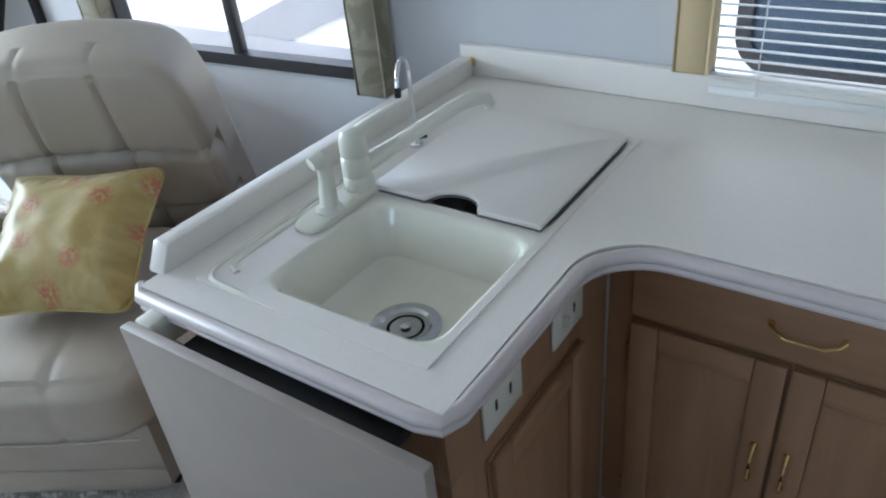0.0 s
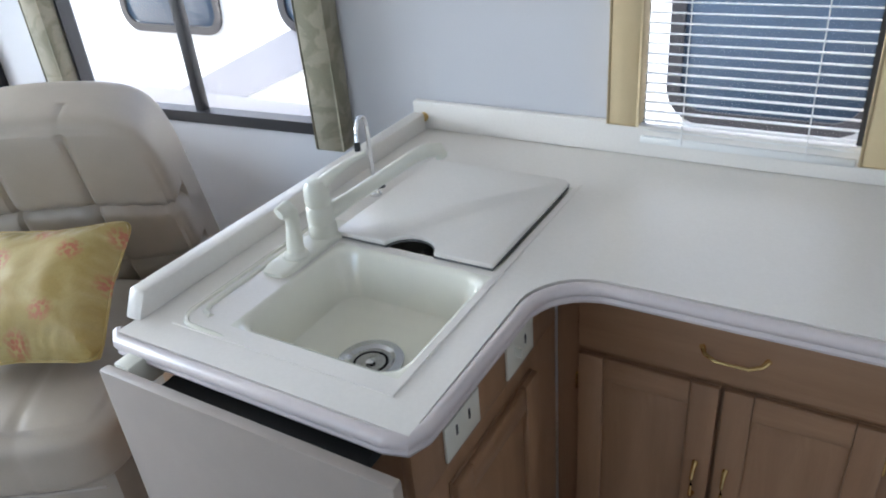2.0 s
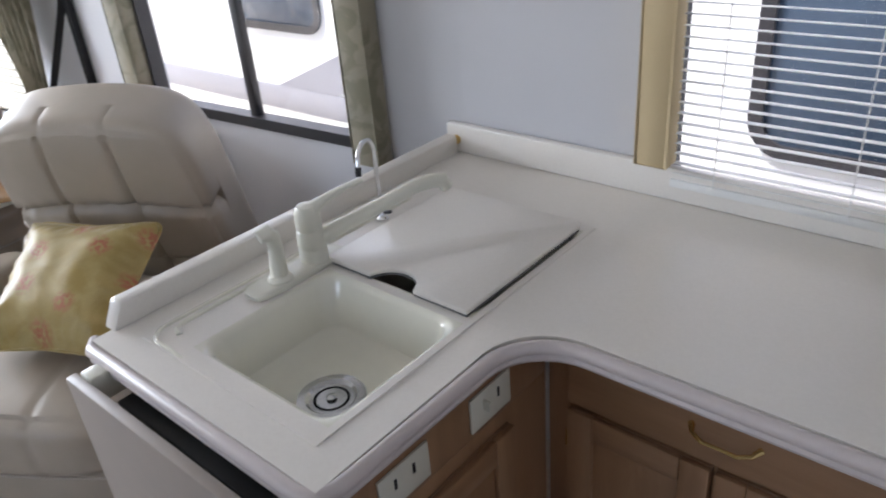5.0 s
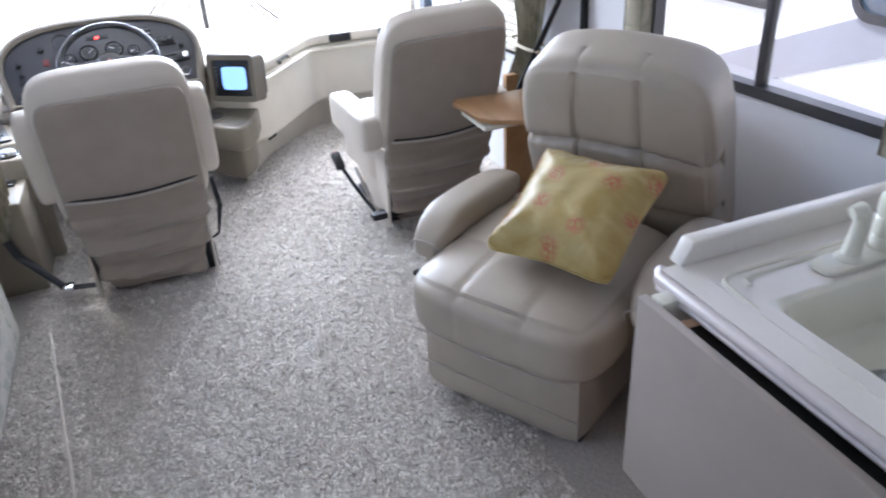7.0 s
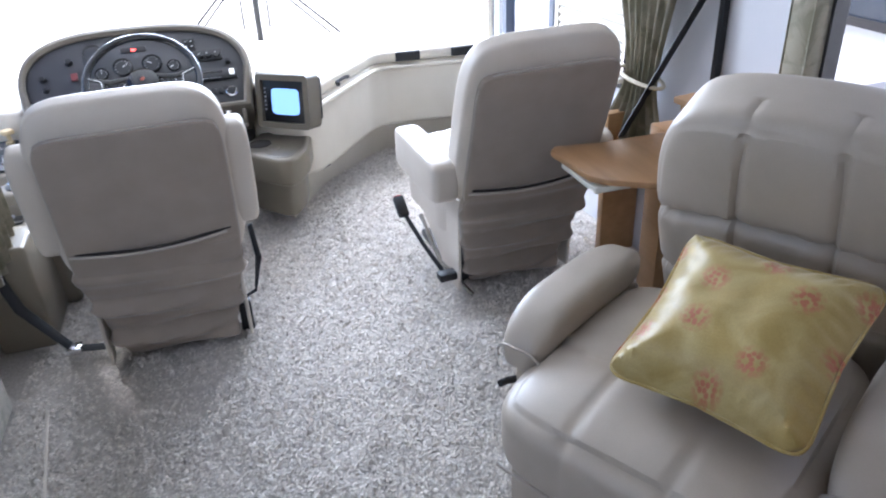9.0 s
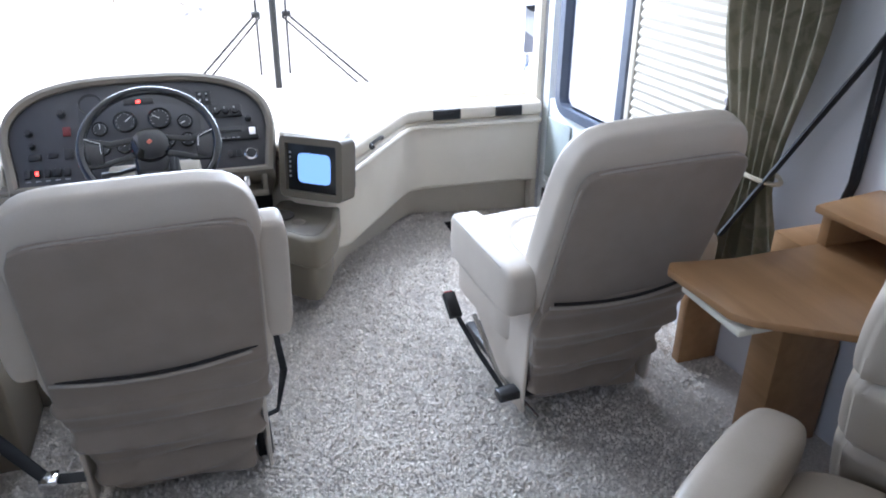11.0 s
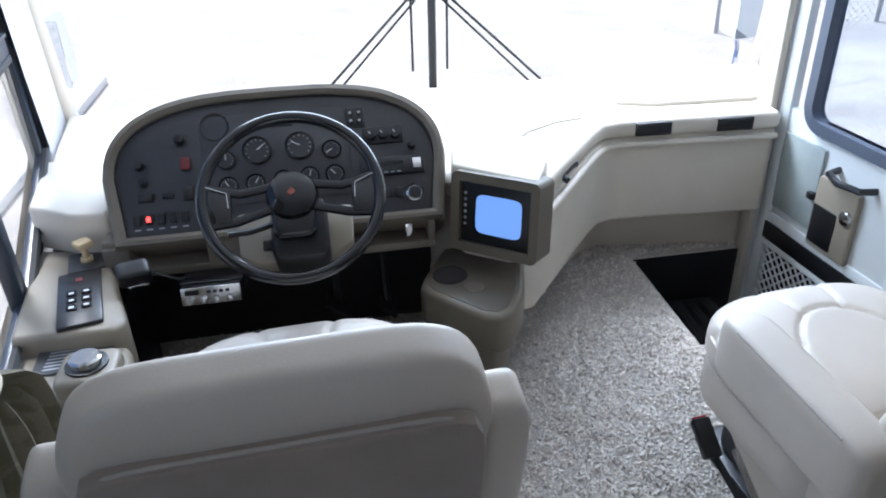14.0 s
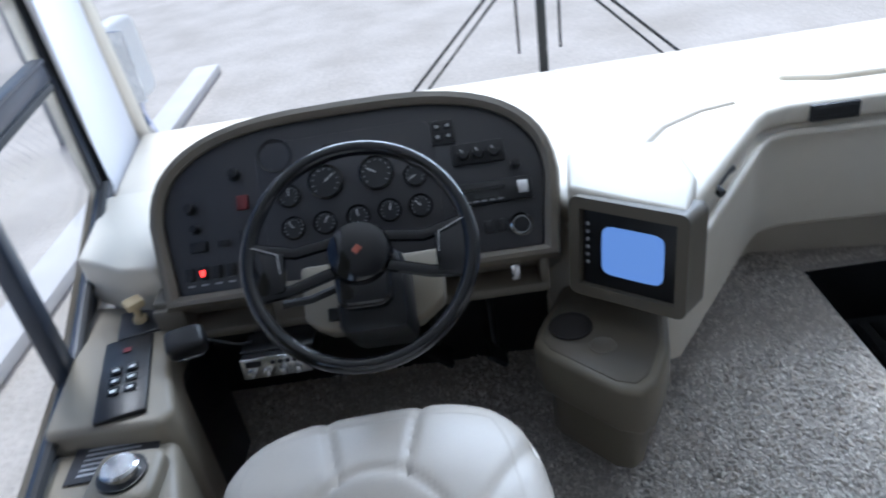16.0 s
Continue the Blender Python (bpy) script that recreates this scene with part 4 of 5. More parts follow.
part("strap", tube([(0.29, 0.06, 0.40), (0.30, 0.05, 0.28), (0.27, 0.03, 0.16), (0.22, 0.06, 0.12)], 0.012, 6, flat=0.4), WEBBING, sb)
part("anchor", box(0.20, 0.245, 0.03, 0.09, 0.0, 0.12, 0.008), BLACK, sb)
sb = thing("seat_belt", Matrix(), "black shoulder belt strung from the wall to the passenger chair", "seat belt", "seat belts")
part("webbing", tube([(-2.60, 1.455, 1.75), (-2.63, 1.46, 1.23), (-2.67, 1.44, 1.13), (-2.77, 1.39, 0.91), (-2.93, 1.30, 0.54)], 0.024, 6, flat=0.35), WEBBING, sb)
part("pillar_strap", tube([(-2.64, 1.455, 1.8), (-2.64, 1.455, 0.80), (-2.66, 1.452, 0.7)], 0.022, 6, flat=0.5), WEBBING, sb)
part("latch_plate", box(-3.15, -3.10, 1.29, 1.33, 0.64, 0.70, 0.006), CHROME, sb)
sb = thing("seat_belt", Matrix(), "black lap belt lying on the floor beside the driver's chair", "seat belt", "seat belts")
part("webbing", tube([(-3.25, -1.08, 1.2), (-3.15, -1.0, 0.6), (-3.05, -0.86, 0.2), (-2.98, -0.72, 0.05), (-2.98, -0.60, 0.035)], 0.022, 6, flat=0.3), WEBBING, sb)
part("latch_plate", box(-3.0, -2.95, -0.74, -0.69, 0.04, 0.065, 0.005), CHROME, sb)


# ---- desk ----
desk = thing("folding_desk", Matrix(), "light oak desk with raised rear shelf behind the passenger chair", "desk")
part("tabletop", prism([(-2.545, 0.845), (-2.515, 0.82), (-2.305, 0.835), (-2.26, 0.865), (-2.10, 1.10), (-2.10, wr(-2.1) - 0.004), (-2.53, wr(-2.53) - 0.004), (-2.52, 1.0)], 0.68, 0.70, 0.005), DESKW, desk)
part("slide_out_tray", box(-2.48, -2.27, 0.84, 1.2, 0.655, 0.672, 0.003), IVORY, desk)
part("leg_panel", box(-2.66, -2.55, 1.245, 1.46, 0.0, 0.68, 0.004), DESKW, desk)
part("leg_panel", box(-3.05, -3.01, 1.285, 1.44, 0.0, 0.60, 0.004), DESKW, desk)
part("shelf", prism([(-2.535, 1.235), (-2.10, 1.27), (-2.10, wr(-2.1) - 0.004), (-2.57, wr(-2.57) - 0.004)], 0.785, 0.805, 0.004), DESKW, desk)
part("shelf_support", box(-2.53, -2.50, 1.26, 1.475, 0.70, 0.785, 0.003), DESKW, desk)


# ---- sofa ----
sofa = thing("sofa", Matrix(), "grey-green damask sofa in the slide-out with loose cushions", "sofa")
part("base", box(-2.76, -0.2, -1.70, -0.875, 0.014, 0.30, 0.02), SOFAC, sofa)
for x0, x1 in ((-2.74, -1.70), (-1.69, -0.70), (-0.69, -0.22)):
    part("seat_cushion", move(cushion(x1 - x0, 0.80, 0.24, 4.5, 16, 0.15, lambda u, v, w: (0.012 * math.exp(-((v - 0.1) / 0.035) ** 2) + 0.008 * noise.noise(Vector((5 * u, 4 * v, 2.0)))) * (w > 0.4)), pose((x0 + x1) / 2, -1.22, 0.385)), SOFAC, sofa)
    part("back_cushion", move(cushion(x1 - x0 - 0.05, 0.50, 0.24, 3.5, 12, 0.2), pose((x0 + x1) / 2, -1.56, 0.70, 72)), SOFAC, sofa)
part("armrest", move(cushion(0.19, 0.66, 0.20, 2.6, 16), pose(-2.72, -1.33, 0.555)), SOFAC, sofa)
pillow("throw_pillow", pose(-1.75, -1.30, 0.60, 42, 0, 200), "gold floral throw pillow lying on the sofa")


# ---- dashboard ----
dash = thing("dashboard", Matrix(), "cream moulded dashboard sweeping across under the windscreen", "dashboard")
lip = [(-4.95, wl(-4.95)), (-4.15, wl(-4.15)), (-4.06, -1.04), (-4.10, -0.88), (-4.16, 0.02), (-4.02, 0.06), (-3.92, 0.14), (-3.87, 0.25), (-3.90, 0.325),
       (-4.31, 0.632), (-4.352, 0.675), (-4.366, 0.74), (-4.324, 1.325), (-4.43, 1.33), (-4.95, 1.59)]
part("top", prism(lip, 0.535, 0.60, 0.022, 4), DASHW, dash)
part("top_ridge", prism([(-4.60, 0.80), (-4.545, 0.78), (-4.49, 0.90), (-4.46, 1.28), (-4.48, 1.32), (-4.56, 1.30)], 0.59, 0.618, 0.012, 3), DASHW, dash)
# no groove is cut: a darker rod paints the shade along its line
part("top_groove_shade", tube([(-3.98, 0.17, 0.6), (-4.18, 0.26, 0.6), (-4.34, 0.39, 0.6), (-4.41, 0.51, 0.6), (-4.43, 0.61, 0.6)], 0.009, 8, flat=0.7), SIDEC, dash)
body = [(-4.95, 0.03), (-4.09, 0.03), (-3.93, 0.10), (-3.845, 0.22), (-3.87, 0.30), (-4.30, 0.625), (-4.36, 0.68), (-4.378, 0.75), (-4.338, 1.32), (-4.43, 1.328), (-4.95, 1.588)]
part("fascia", prism(body, 0.20, 0.536, 0.02, 4), DASHW, dash)
part("kick_panel", prism([(-4.95, 0.025), (-4.09, 0.025), (-3.825, 0.135), (-4.18, 0.33), (-4.52, 0.68), (-4.555, 0.75), (-4.46, 1.335), (-4.49, 1.36), (-4.95, 1.586)], 0.0, 0.201, 0.006), DASHW, dash)
part("grab_rail", tube([(-3.87, 0.318, 0.515), (-4.305, 0.635, 0.512), (-4.35, 0.68, 0.512), (-4.366, 0.745, 0.512), (-4.325, 1.315, 0.512)], 0.012, 8), DASHW, dash)
for x, y in ((-4.354, 0.857), (-4.332, 1.153)):
    v = part("air_vent", move(box(-0.05, 0.004, -0.065, 0.065, -0.024, 0.024, 0.004), pose(x, y, 0.566, 0, 0, -4)), BLACK, dash, "black louvred air vent")
    for k in range(4):
        part("louvre", move(box(0.003, 0.007, -0.057, 0.057, -0.017 + 0.010 * k, -0.013 + 0.010 * k, 0.001, 1), pose(x, y, 0.566, 0, 0, -4)), RUBBER, v)
hv = part("grab_handle", tube([(-4.02, 0.435, 0.555), (-4.045, 0.425, 0.562), (-4.115, 0.478, 0.562), (-4.14, 0.50, 0.555)], 0.011, 8), BLACK, dash, "small black handle")
part("floor_vent", move(box(-0.045, 0.045, -0.008, 0.004, -0.02, 0.02, 0.003), pose(-4.20, 0.345, 0.105, 0, 0, 137)), BLACK, dash)

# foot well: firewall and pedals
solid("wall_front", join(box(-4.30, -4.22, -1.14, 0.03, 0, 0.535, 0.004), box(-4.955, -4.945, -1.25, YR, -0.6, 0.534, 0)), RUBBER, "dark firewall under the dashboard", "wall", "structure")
for x, y, w in ((-4.10, -0.30, 0.10), (-4.06, -0.14, 0.06)):
    p = thing("pedal", pose(x, y, 0.0), "black rubber foot pedal under the steering column", "pedal", "pedals")
    part("pad", move(box(-w / 2, w / 2, -0.04, 0.04, -0.008, 0.008, 0.004), pose(0.02, 0, 0.16, 0, 40, 90)), RUBBER, p)
    part("lever", tube([(0.01, 0, 0.15), (-0.08, 0, 0.28), (-0.12, 0, 0.50)], 0.010, 8), BLACK, p)

# instrument binnacle
PA = radians(40)
panel_m = Matrix(((0, -math.sin(PA), math.cos(PA), -3.882), (1, 0, 0, -0.417), (0, math.cos(PA), math.sin(PA), 0.575), (0, 0, 0, 1)))
bn = thing("instrument_binnacle", panel_m, "grey instrument panel with gauges in a taupe arched hood", "instrument panel")


def arch(grow=0.0, base=0.0):
    pts = [(-0.425 - grow, base)]
    for k in range(25):
        a = math.pi - math.pi * k / 24
        c, s_ = math.cos(a), math.sin(a)
        x = (0.45 + grow) * math.copysign(abs(c) ** 0.66, c)
        y = 0.165 + (0.215 + grow) * abs(s_) ** 0.85
        pts.append((x, y))
    pts.append((0.425 + grow, base))
    return pts


def slab(pts, z0, z1, r, seg=2):
    return prism(pts, z0, z1, r, seg)


part("face", slab(arch(-0.012, 0.0), -0.03, -0.004, 0.003), PANEL, bn, "dark grey instrument face")
o, i = arch(0.022, -0.03), arch(-0.012, 0.0)
bm = bmesh.new()
rows = [[bm.verts.new((x, y, z)) for x, y in p] for p, z in ((i, -0.012), (i, 0.006), (arch(0.0, -0.012), 0.016), (arch(0.014, -0.022), 0.012), (o, -0.01), (arch(0.026, -0.03), -0.10), (arch(0.01, -0.03), -0.26))]
for p, q in zip(rows, rows[1:]):
    for k in range(len(p)):
        bm.faces.new((p[k], p[(k + 1) % len(p)], q[(k + 1) % len(q)], q[k]))
part("hood", bm, DASHT, bn, "taupe arched hood")
part("cluster_plate", slab([(-0.20, 0.065), (0.20, 0.065), (0.205, 0.30), (0.18, 0.325), (-0.18, 0.325), (-0.21, 0.30)], -0.006, 0.0, 0.003), PANEL, bn)
GAUGER = mat("gauge_bezel", (0.008, 0.008, 0.009), rough=0.25, scale=20, fine=200, bump=0.0)
GAUGEF = mat("gauge_dial", (0.02, 0.021, 0.024), rough=0.3, scale=20, fine=200, bump=0.0)
WHITEP = mat("white_marking", (0.75, 0.75, 0.75), rough=0.5, bump=0)
GREYP = mat("grey_marking", (0.38, 0.38, 0.39), rough=0.5, bump=0)
for n_, (u, v, r) in enumerate(((-0.054, 0.213, 0.041), (0.064, 0.217, 0.041), (-0.140, 0.192, 0.027), (0.151, 0.198, 0.027), (-0.137, 0.117, 0.027), (-0.064, 0.119, 0.027), (0.012, 0.123, 0.027), (0.084, 0.126, 0.027), (0.154, 0.126, 0.027))):
    g = part("gauge", move(lathe([(r, 0.0), (r, 0.009), (r * 0.9, 0.012), (r * 0.86, 0.006), (r * 0.02, 0.005)], 28), pose(u, v, 0)), GAUGER, bn, "round black dial")
    part("dial", move(lathe([(r * 0.85, 0.0062), (r * 0.01, 0.0066)], 24), pose(u, v, 0)), GAUGEF, g)
    ang = radians((40, 150, 90, 210, 120, 60, 100, 75, 130)[n_])
    part("needle", move(box(0, r * 0.62, -0.0012, 0.0012, 0.008, 0.0088, 0), pose(u, v, 0, 0, 0, math.degrees(ang))), WHITEP, g)
    ticks = [move(box(r * 0.66, r * 0.78, -0.0009, 0.0009, 0.0072, 0.0078, 0), pose(u, v, 0, 0, 0, -40 + 26 * k)) for k in range(11)]
    part("ticks", join(*ticks), GREYP, g)
for u, v, r in ((-0.262, 0.263, 0.013), (-0.371, 0.197, 0.012), (-0.363, 0.148, 0.010), (0.376, 0.19, 0.010)):
    part("knob", move(lathe([(r * 1.2, -0.003), (r * 1.2, 0.001), (r, 0.002), (r * 0.85, 0.016), (0.001, 0.017)], 18), pose(u, v, 0)), BLACK, bn)
part("round_vent", move(lathe([(0.042, -0.003), (0.040, 0.003), (0.034, 0.0), (0.001, -0.002)], 26), pose(-0.165, 0.293, 0)), BLACK, bn)
part("switch_plate", box(0.198, 0.252, 0.258, 0.315, -0.003, 0.003, 0.002), BLACK, bn)
for du in (-0.012, 0.012):
    for dv in (-0.012, 0.012):
        part("rocker", box(0.225 + du - 0.007, 0.225 + du + 0.007, 0.288 + dv - 0.008, 0.288 + dv + 0.008, 0.003, 0.007, 0.001, 1), GAUGER, bn)
        part("caption", box(0.225 + du - 0.004, 0.225 + du + 0.004, 0.288 + dv - 0.003, 0.288 + dv + 0.004, 0.007, 0.0074, 0), GREYP, bn)
hc = part("heater_control", box(0.238, 0.356, 0.203, 0.253, -0.003, 0.005, 0.003), BLACK, bn, "black heater control with three knobs")
for u in (0.264, 0.298, 0.333):
    kn = part("knob", move(lathe([(0.014, 0.0), (0.012, 0.014), (0.001, 0.015)], 18), pose(u, 0.226, 0.005)), BLACK, hc)
    part("pointer", move(box(-0.0012, 0.0012, 0.002, 0.011, 0.0145, 0.0155, 0), pose(u, 0.226, 0.005, 0, 0, 30)), WHITEP, kn)
ra = part("radio", box(0.225, 0.405, 0.108, 0.158, -0.003, 0.012, 0.003), BLACK, bn, "black car stereo")
part("cassette_slot", box(0.25, 0.345, 0.136, 0.144, 0.012, 0.0135, 0.001, 1), GAUGER, ra)
for k in range(5):
    part("preset", box(0.254 + 0.018 * k, 0.266 + 0.018 * k, 0.112, 0.116, 0.012, 0.0135, 0.0005, 1), GREYP, ra)
part("volume_knob", box(0.372, 0.396, 0.118, 0.148, 0.012, 0.018, 0.002), CHROME, ra)
part("display", box(0.275, 0.33, 0.121, 0.130, 0.012, 0.013, 0), GAUGEF, ra)
part("lighter_ring", move(lathe([(0.024, -0.002), (0.026, 0.004), (0.022, 0.008), (0.019, 0.002)], 24), pose(0.37, 0.052, 0)), CHROME, bn)
part("lighter", move(lathe([(0.0188, 0.0), (0.018, 0.003), (0.012, 0.004), (0.001, 0.004)], 20), pose(0.37, 0.052, 0)), BLACK, bn)
for u in (0.297, 0.328):
    part("rocker", box(u - 0.010, u + 0.010, 0.042, 0.07, -0.002, 0.005, 0.002), BLACK, bn)
for k in range(5):
    u = -0.384 + 0.0313 * k
    lit = k == 1
    part("rocker", box(u - 0.010, u + 0.010, 0.03, 0.06, -0.002, 0.006, 0.002), BLACK, bn)
    if lit:
        part("rocker_lamp", box(u - 0.005, u + 0.005, 0.038, 0.052, 0.006, 0.0075, 0.001, 1), RED, bn, "lit red rocker lamp")
    part("caption", box(u - 0.008, u + 0.008, 0.018, 0.022, -0.004, -0.003, 0), GREYP, bn)
part("display", box(-0.378, -0.338, 0.094, 0.118, -0.003, 0.005, 0.002), BLACK, bn)
part("display", box(-0.315, -0.285, 0.10, 0.116, -0.003, 0.002, 0.002), BLACK, bn)
part("rocker", box(-0.262, -0.236, 0.178, 0.212, -0.003, 0.005, 0.002), mat("dull_red", (0.16, 0.02, 0.02), rough=0.4), bn)
part("rocker", box(-0.262, -0.232, 0.09, 0.13, -0.003, 0.005, 0.002), BLACK, bn)
part("warning_lamp_bar", box(-0.055, 0.05, 0.278, 0.302, 0.0, 0.004, 0.002), BLACK, bn)
part("telltale", box(-0.010, 0.004, 0.283, 0.294, 0.004, 0.006, 0.001, 1), RED, bn, "lit red warning lamp")

lower = thing("lower_dash", Matrix(), "taupe lower dash panel with open cubbies below the gauges", "dash panel")
part("panel", join(box(-4.05, -3.885, -0.90, 0.0, 0.545, 0.566, 0.006), box(-4.05, -3.872, -0.90, 0.0, 0.455, 0.482, 0.008), box(-4.05, -3.872, -0.90, -0.83, 0.48, 0.55, 0.004), box(-4.05, -3.872, -0.63, -0.24, 0.48, 0.55, 0.004), box(-4.05, -3.872, -0.02, 0.0, 0.48, 0.55, 0.004)), DASHT, lower)
# black plate closing the cubbies, its colour standing for the shade inside
part("cubby_shade", box(-4.06, -4.0, -0.89, -0.01, 0.46, 0.56, 0.0), BLACK, lower)
part("ashtray_clip", box(-3.885, -3.862, -0.085, -0.065, 0.505, 0.545, 0.002), CHROME, lower)
solid("dash_end", prism([(-4.40, wl(-4.40)), (-4.05, wl(-4.05)), (-3.965, -0.99), (-3.945, -0.885), (-4.2, -0.885), (-4.40, -1.0)], 0.49, 0.622, 0.014, 3), DASHW, "cream rounded end moulding of the dashboard by the driver's window", "dash moulding")

# steering wheel and column
WA = radians(48)
wheel_m = Matrix(((0, -math.sin(WA), math.cos(WA), -3.651), (1, 0, 0, -0.367), (0, math.cos(WA), math.sin(WA), 0.760), (0, 0, 0, 1)))
sw = thing("steering_wheel", wheel_m, "large black two-spoke steering wheel with a glossy rim", "steering wheel")
GLOSSB = mat("gloss_black", (0.006, 0.006, 0.008), rough=0.09, scale=9, fine=200, bump=0.0, coat=0.2)
part("rim", tube([(0.207 * math.cos(a), 0.207 * math.sin(a), 0) for a in (2 * math.pi * k / 64 for k in range(64))], 0.0145, 12, closed=True), GLOSSB, sw)
part("hub", lathe([(0.060, -0.045), (0.062, -0.005), (0.056, 0.010), (0.042, 0.017), (0.030, 0.020), (0.001, 0.021)], 32), GLOSSB, sw)
part("horn_pad", prism([(-0.058, 0.02), (-0.050, -0.085), (-0.036, -0.10), (0.036, -0.10), (0.050, -0.085), (0.058, 0.02)], -0.05, -0.004, 0.012, 3), GLOSSB, sw)
part("emblem", move(box(-0.008, 0.008, -0.008, 0.008, 0.020, 0.024, 0.001, 1), pose(0, 0.0, 0, 0, 0, 45) @ Matrix.Diagonal((1, 0.8, 1, 1))), mat("red_emblem", (0.45, 0.12, 0.08), rough=0.3), sw, "small red lozenge emblem")
for sx in (-1, 1):
    sp = part("spoke", join(tube([(sx * 0.045, 0.028, -0.008), (sx * 0.12, 0.018, -0.010), (sx * 0.20, 0.034, 0)], 0.012, 8, flat=0.6), tube([(sx * 0.045, -0.028, -0.008), (sx * 0.13, -0.052, -0.010), (sx * 0.20, -0.062, 0)], 0.012, 8, flat=0.6),
                            prism([(sx * 0.140, 0.018), (sx * 0.200, 0.036), (sx * 0.197, -0.064), (sx * 0.140, -0.054)], -0.016, 0.004, 0.004)), GLOSSB, sw)
    part("spoke_trim", tube([(sx * 0.195, 0.034, 0.010), (sx * 0.150, 0.016, 0.006), (sx * 0.146, -0.022, 0.006)], 0.0016, 6), CHROME, sp)
col = thing("steering_column", wheel_m, "black steering column with wiper stalk and key", "steering column")
part("shroud", lathe([(0.056, -0.05), (0.052, -0.13), (0.065, -0.15), (0.065, -0.30), (0.05, -0.34)], 24), BLACK, col)
part("column_cover", prism([(-0.16, 0.045), (-0.155, -0.075), (-0.11, -0.10), (0.08, -0.10), (0.135, -0.06), (0.14, 0.045)], -0.27, -0.185, 0.012, 2), SIDEC, col, "beige column cover")
part("lower_shroud", box(-0.062, 0.075, -0.14, 0.02, -0.24, -0.05, 0.025), BLACK, col)
part("stalk", tube([(-0.05, -0.04, -0.07), (-0.11, -0.06, -0.06), (-0.16, -0.065, -0.05)], 0.008, 8), BLACK, col)
part("key", box(-0.085, -0.06, -0.10, -0.075, -0.10, -0.085, 0.003), BLACK, col)

# monitor console
con = thing("monitor_console", Matrix(), "taupe console with a small video monitor above a cup-holder tray", "console")
tray = [(-3.99, 0.04), (-3.83, -0.045), (-3.785, -0.06), (-3.745, -0.045), (-3.60, 0.085), (-3.58, 0.13), (-3.605, 0.165), (-3.71, 0.222), (-3.86, 0.26), (-4.0, 0.2)]
TRAYC = mat("tray_plastic", (0.185, 0.158, 0.112), rough=0.42, scale=6, fine=420, bump=0.15, var=0.05)
part("tray", prism(tray, 0.262, 0.386, 0.016, 3), TRAYC, con, "beige moulded tray")
part("tray_inset", prism([(-3.80 + (x + 3.80) * 0.87, 0.09 + (y - 0.09) * 0.87) for x, y in tray], 0.37, 0.3895, 0.006, 2), DASHM, con, "dark taupe tray inset")
part("lower_body", prism([(-3.86 + (x + 3.86) * 0.8, 0.09 + (y - 0.09) * 0.78) for x, y in tray], 0.10, 0.264, 0.012, 3), TRAYC, con)
# shallow ring, its inside coloured near black for the shade of a deep hole
part("cup_holder", move(lathe([(0.050, 0.002), (0.048, 0.006), (0.043, 0.003), (0.040, 0.0018), (0.001, 0.0016)], 28), pose(-3.815, 0.03, 0.389)), HOLLOW, con)
part("coin_rest", move(lathe([(0.030, 0.0015), (0.027, 0.004), (0.023, 0.002), (0.001, 0.0018)], 24), pose(-3.735, 0.085, 0.389)), DASHT, con)
u = Vector((-3.7145, 0.2575, 0.70)) - Vector((-3.893, 0.05, 0.69))
u.normalize()
w_ = u.cross(Vector((-3.705, 0.217, 0.472)) - Vector((-3.7145, 0.2575, 0.70))) * -1
w_ = w_.normalized()
if w_.x < 0:
    w_ = -w_
v_ = w_.cross(u)
mon_m = Matrix.Translation((-3.790, 0.150, 0.573)) @ Matrix((u, v_, w_)).transposed().to_4x4()
hs = part("housing", move(ring(0, 0, 0.27, 0.23, 0, 0.09, 0.026, 0.02), Matrix(((1, 0, 0, 0), (0, 0, 1, 0), (0, -1, 0, 0), (0, 0, 0, 1)))), DASHM, con, "taupe monitor surround")
hs.matrix_basis = mon_m
scr_body = part("monitor", box(-0.107, 0.107, -0.09, 0.094, -0.15, -0.012, 0.006), BLACK, con, "black video monitor")
scr_body.matrix_basis = mon_m
pts = [(0.070 * math.copysign(abs(math.cos(a)) ** 0.3, math.cos(a)), 0.056 * math.copysign(abs(math.sin(a)) ** 0.3, math.sin(a))) for a in (2 * math.pi * k / 32 for k in range(32))]
bm = prism([(x + 0.01, y) for x, y in pts], -0.0125, -0.009, 0)
part("screen", bm, SCREEN, scr_body, "glowing pale blue screen")
for k in range(6):
    part("button", box(-0.098, -0.090, 0.05 - 0.018 * k, 0.058 - 0.018 * k, -0.012, -0.009, 0.001, 1), GREYP, scr_body)
part("console_top", prism([(-4.10, 0.09), (-3.918, 0.058), (-3.738, 0.264), (-3.88, 0.325), (-4.08, 0.33)], 0.598, 0.690, 0.014, 3), DASHW, con)

# driver's side console
sc = thing("side_console", Matrix(), "beige stepped console with controls beside the driver", "console")
part("upper_step", prism([(-4.02, wl(-4.02)), (-3.57, wl(-3.57)), (-3.56, -0.81), (-3.60, -0.79), (-3.84, -0.87), (-3.98, -0.92)], 0.0, 0.50, 0.015, 3), SIDEC, sc)
part("middle_step", prism([(-3.57, wl(-3.57)), (-3.39, wl(-3.39)), (-3.385, -0.76), (-3.41, -0.74), (-3.57, -0.79)], 0.0, 0.45, 0.02, 3), SIDEC, sc)
part("lower_step", prism([(-3.395, wl(-3.395)), (-3.10, wl(-3.10)), (-3.10, -0.80), (-3.395, -0.80)], 0.0, 0.40, 0.012, 3), SIDEC, sc)
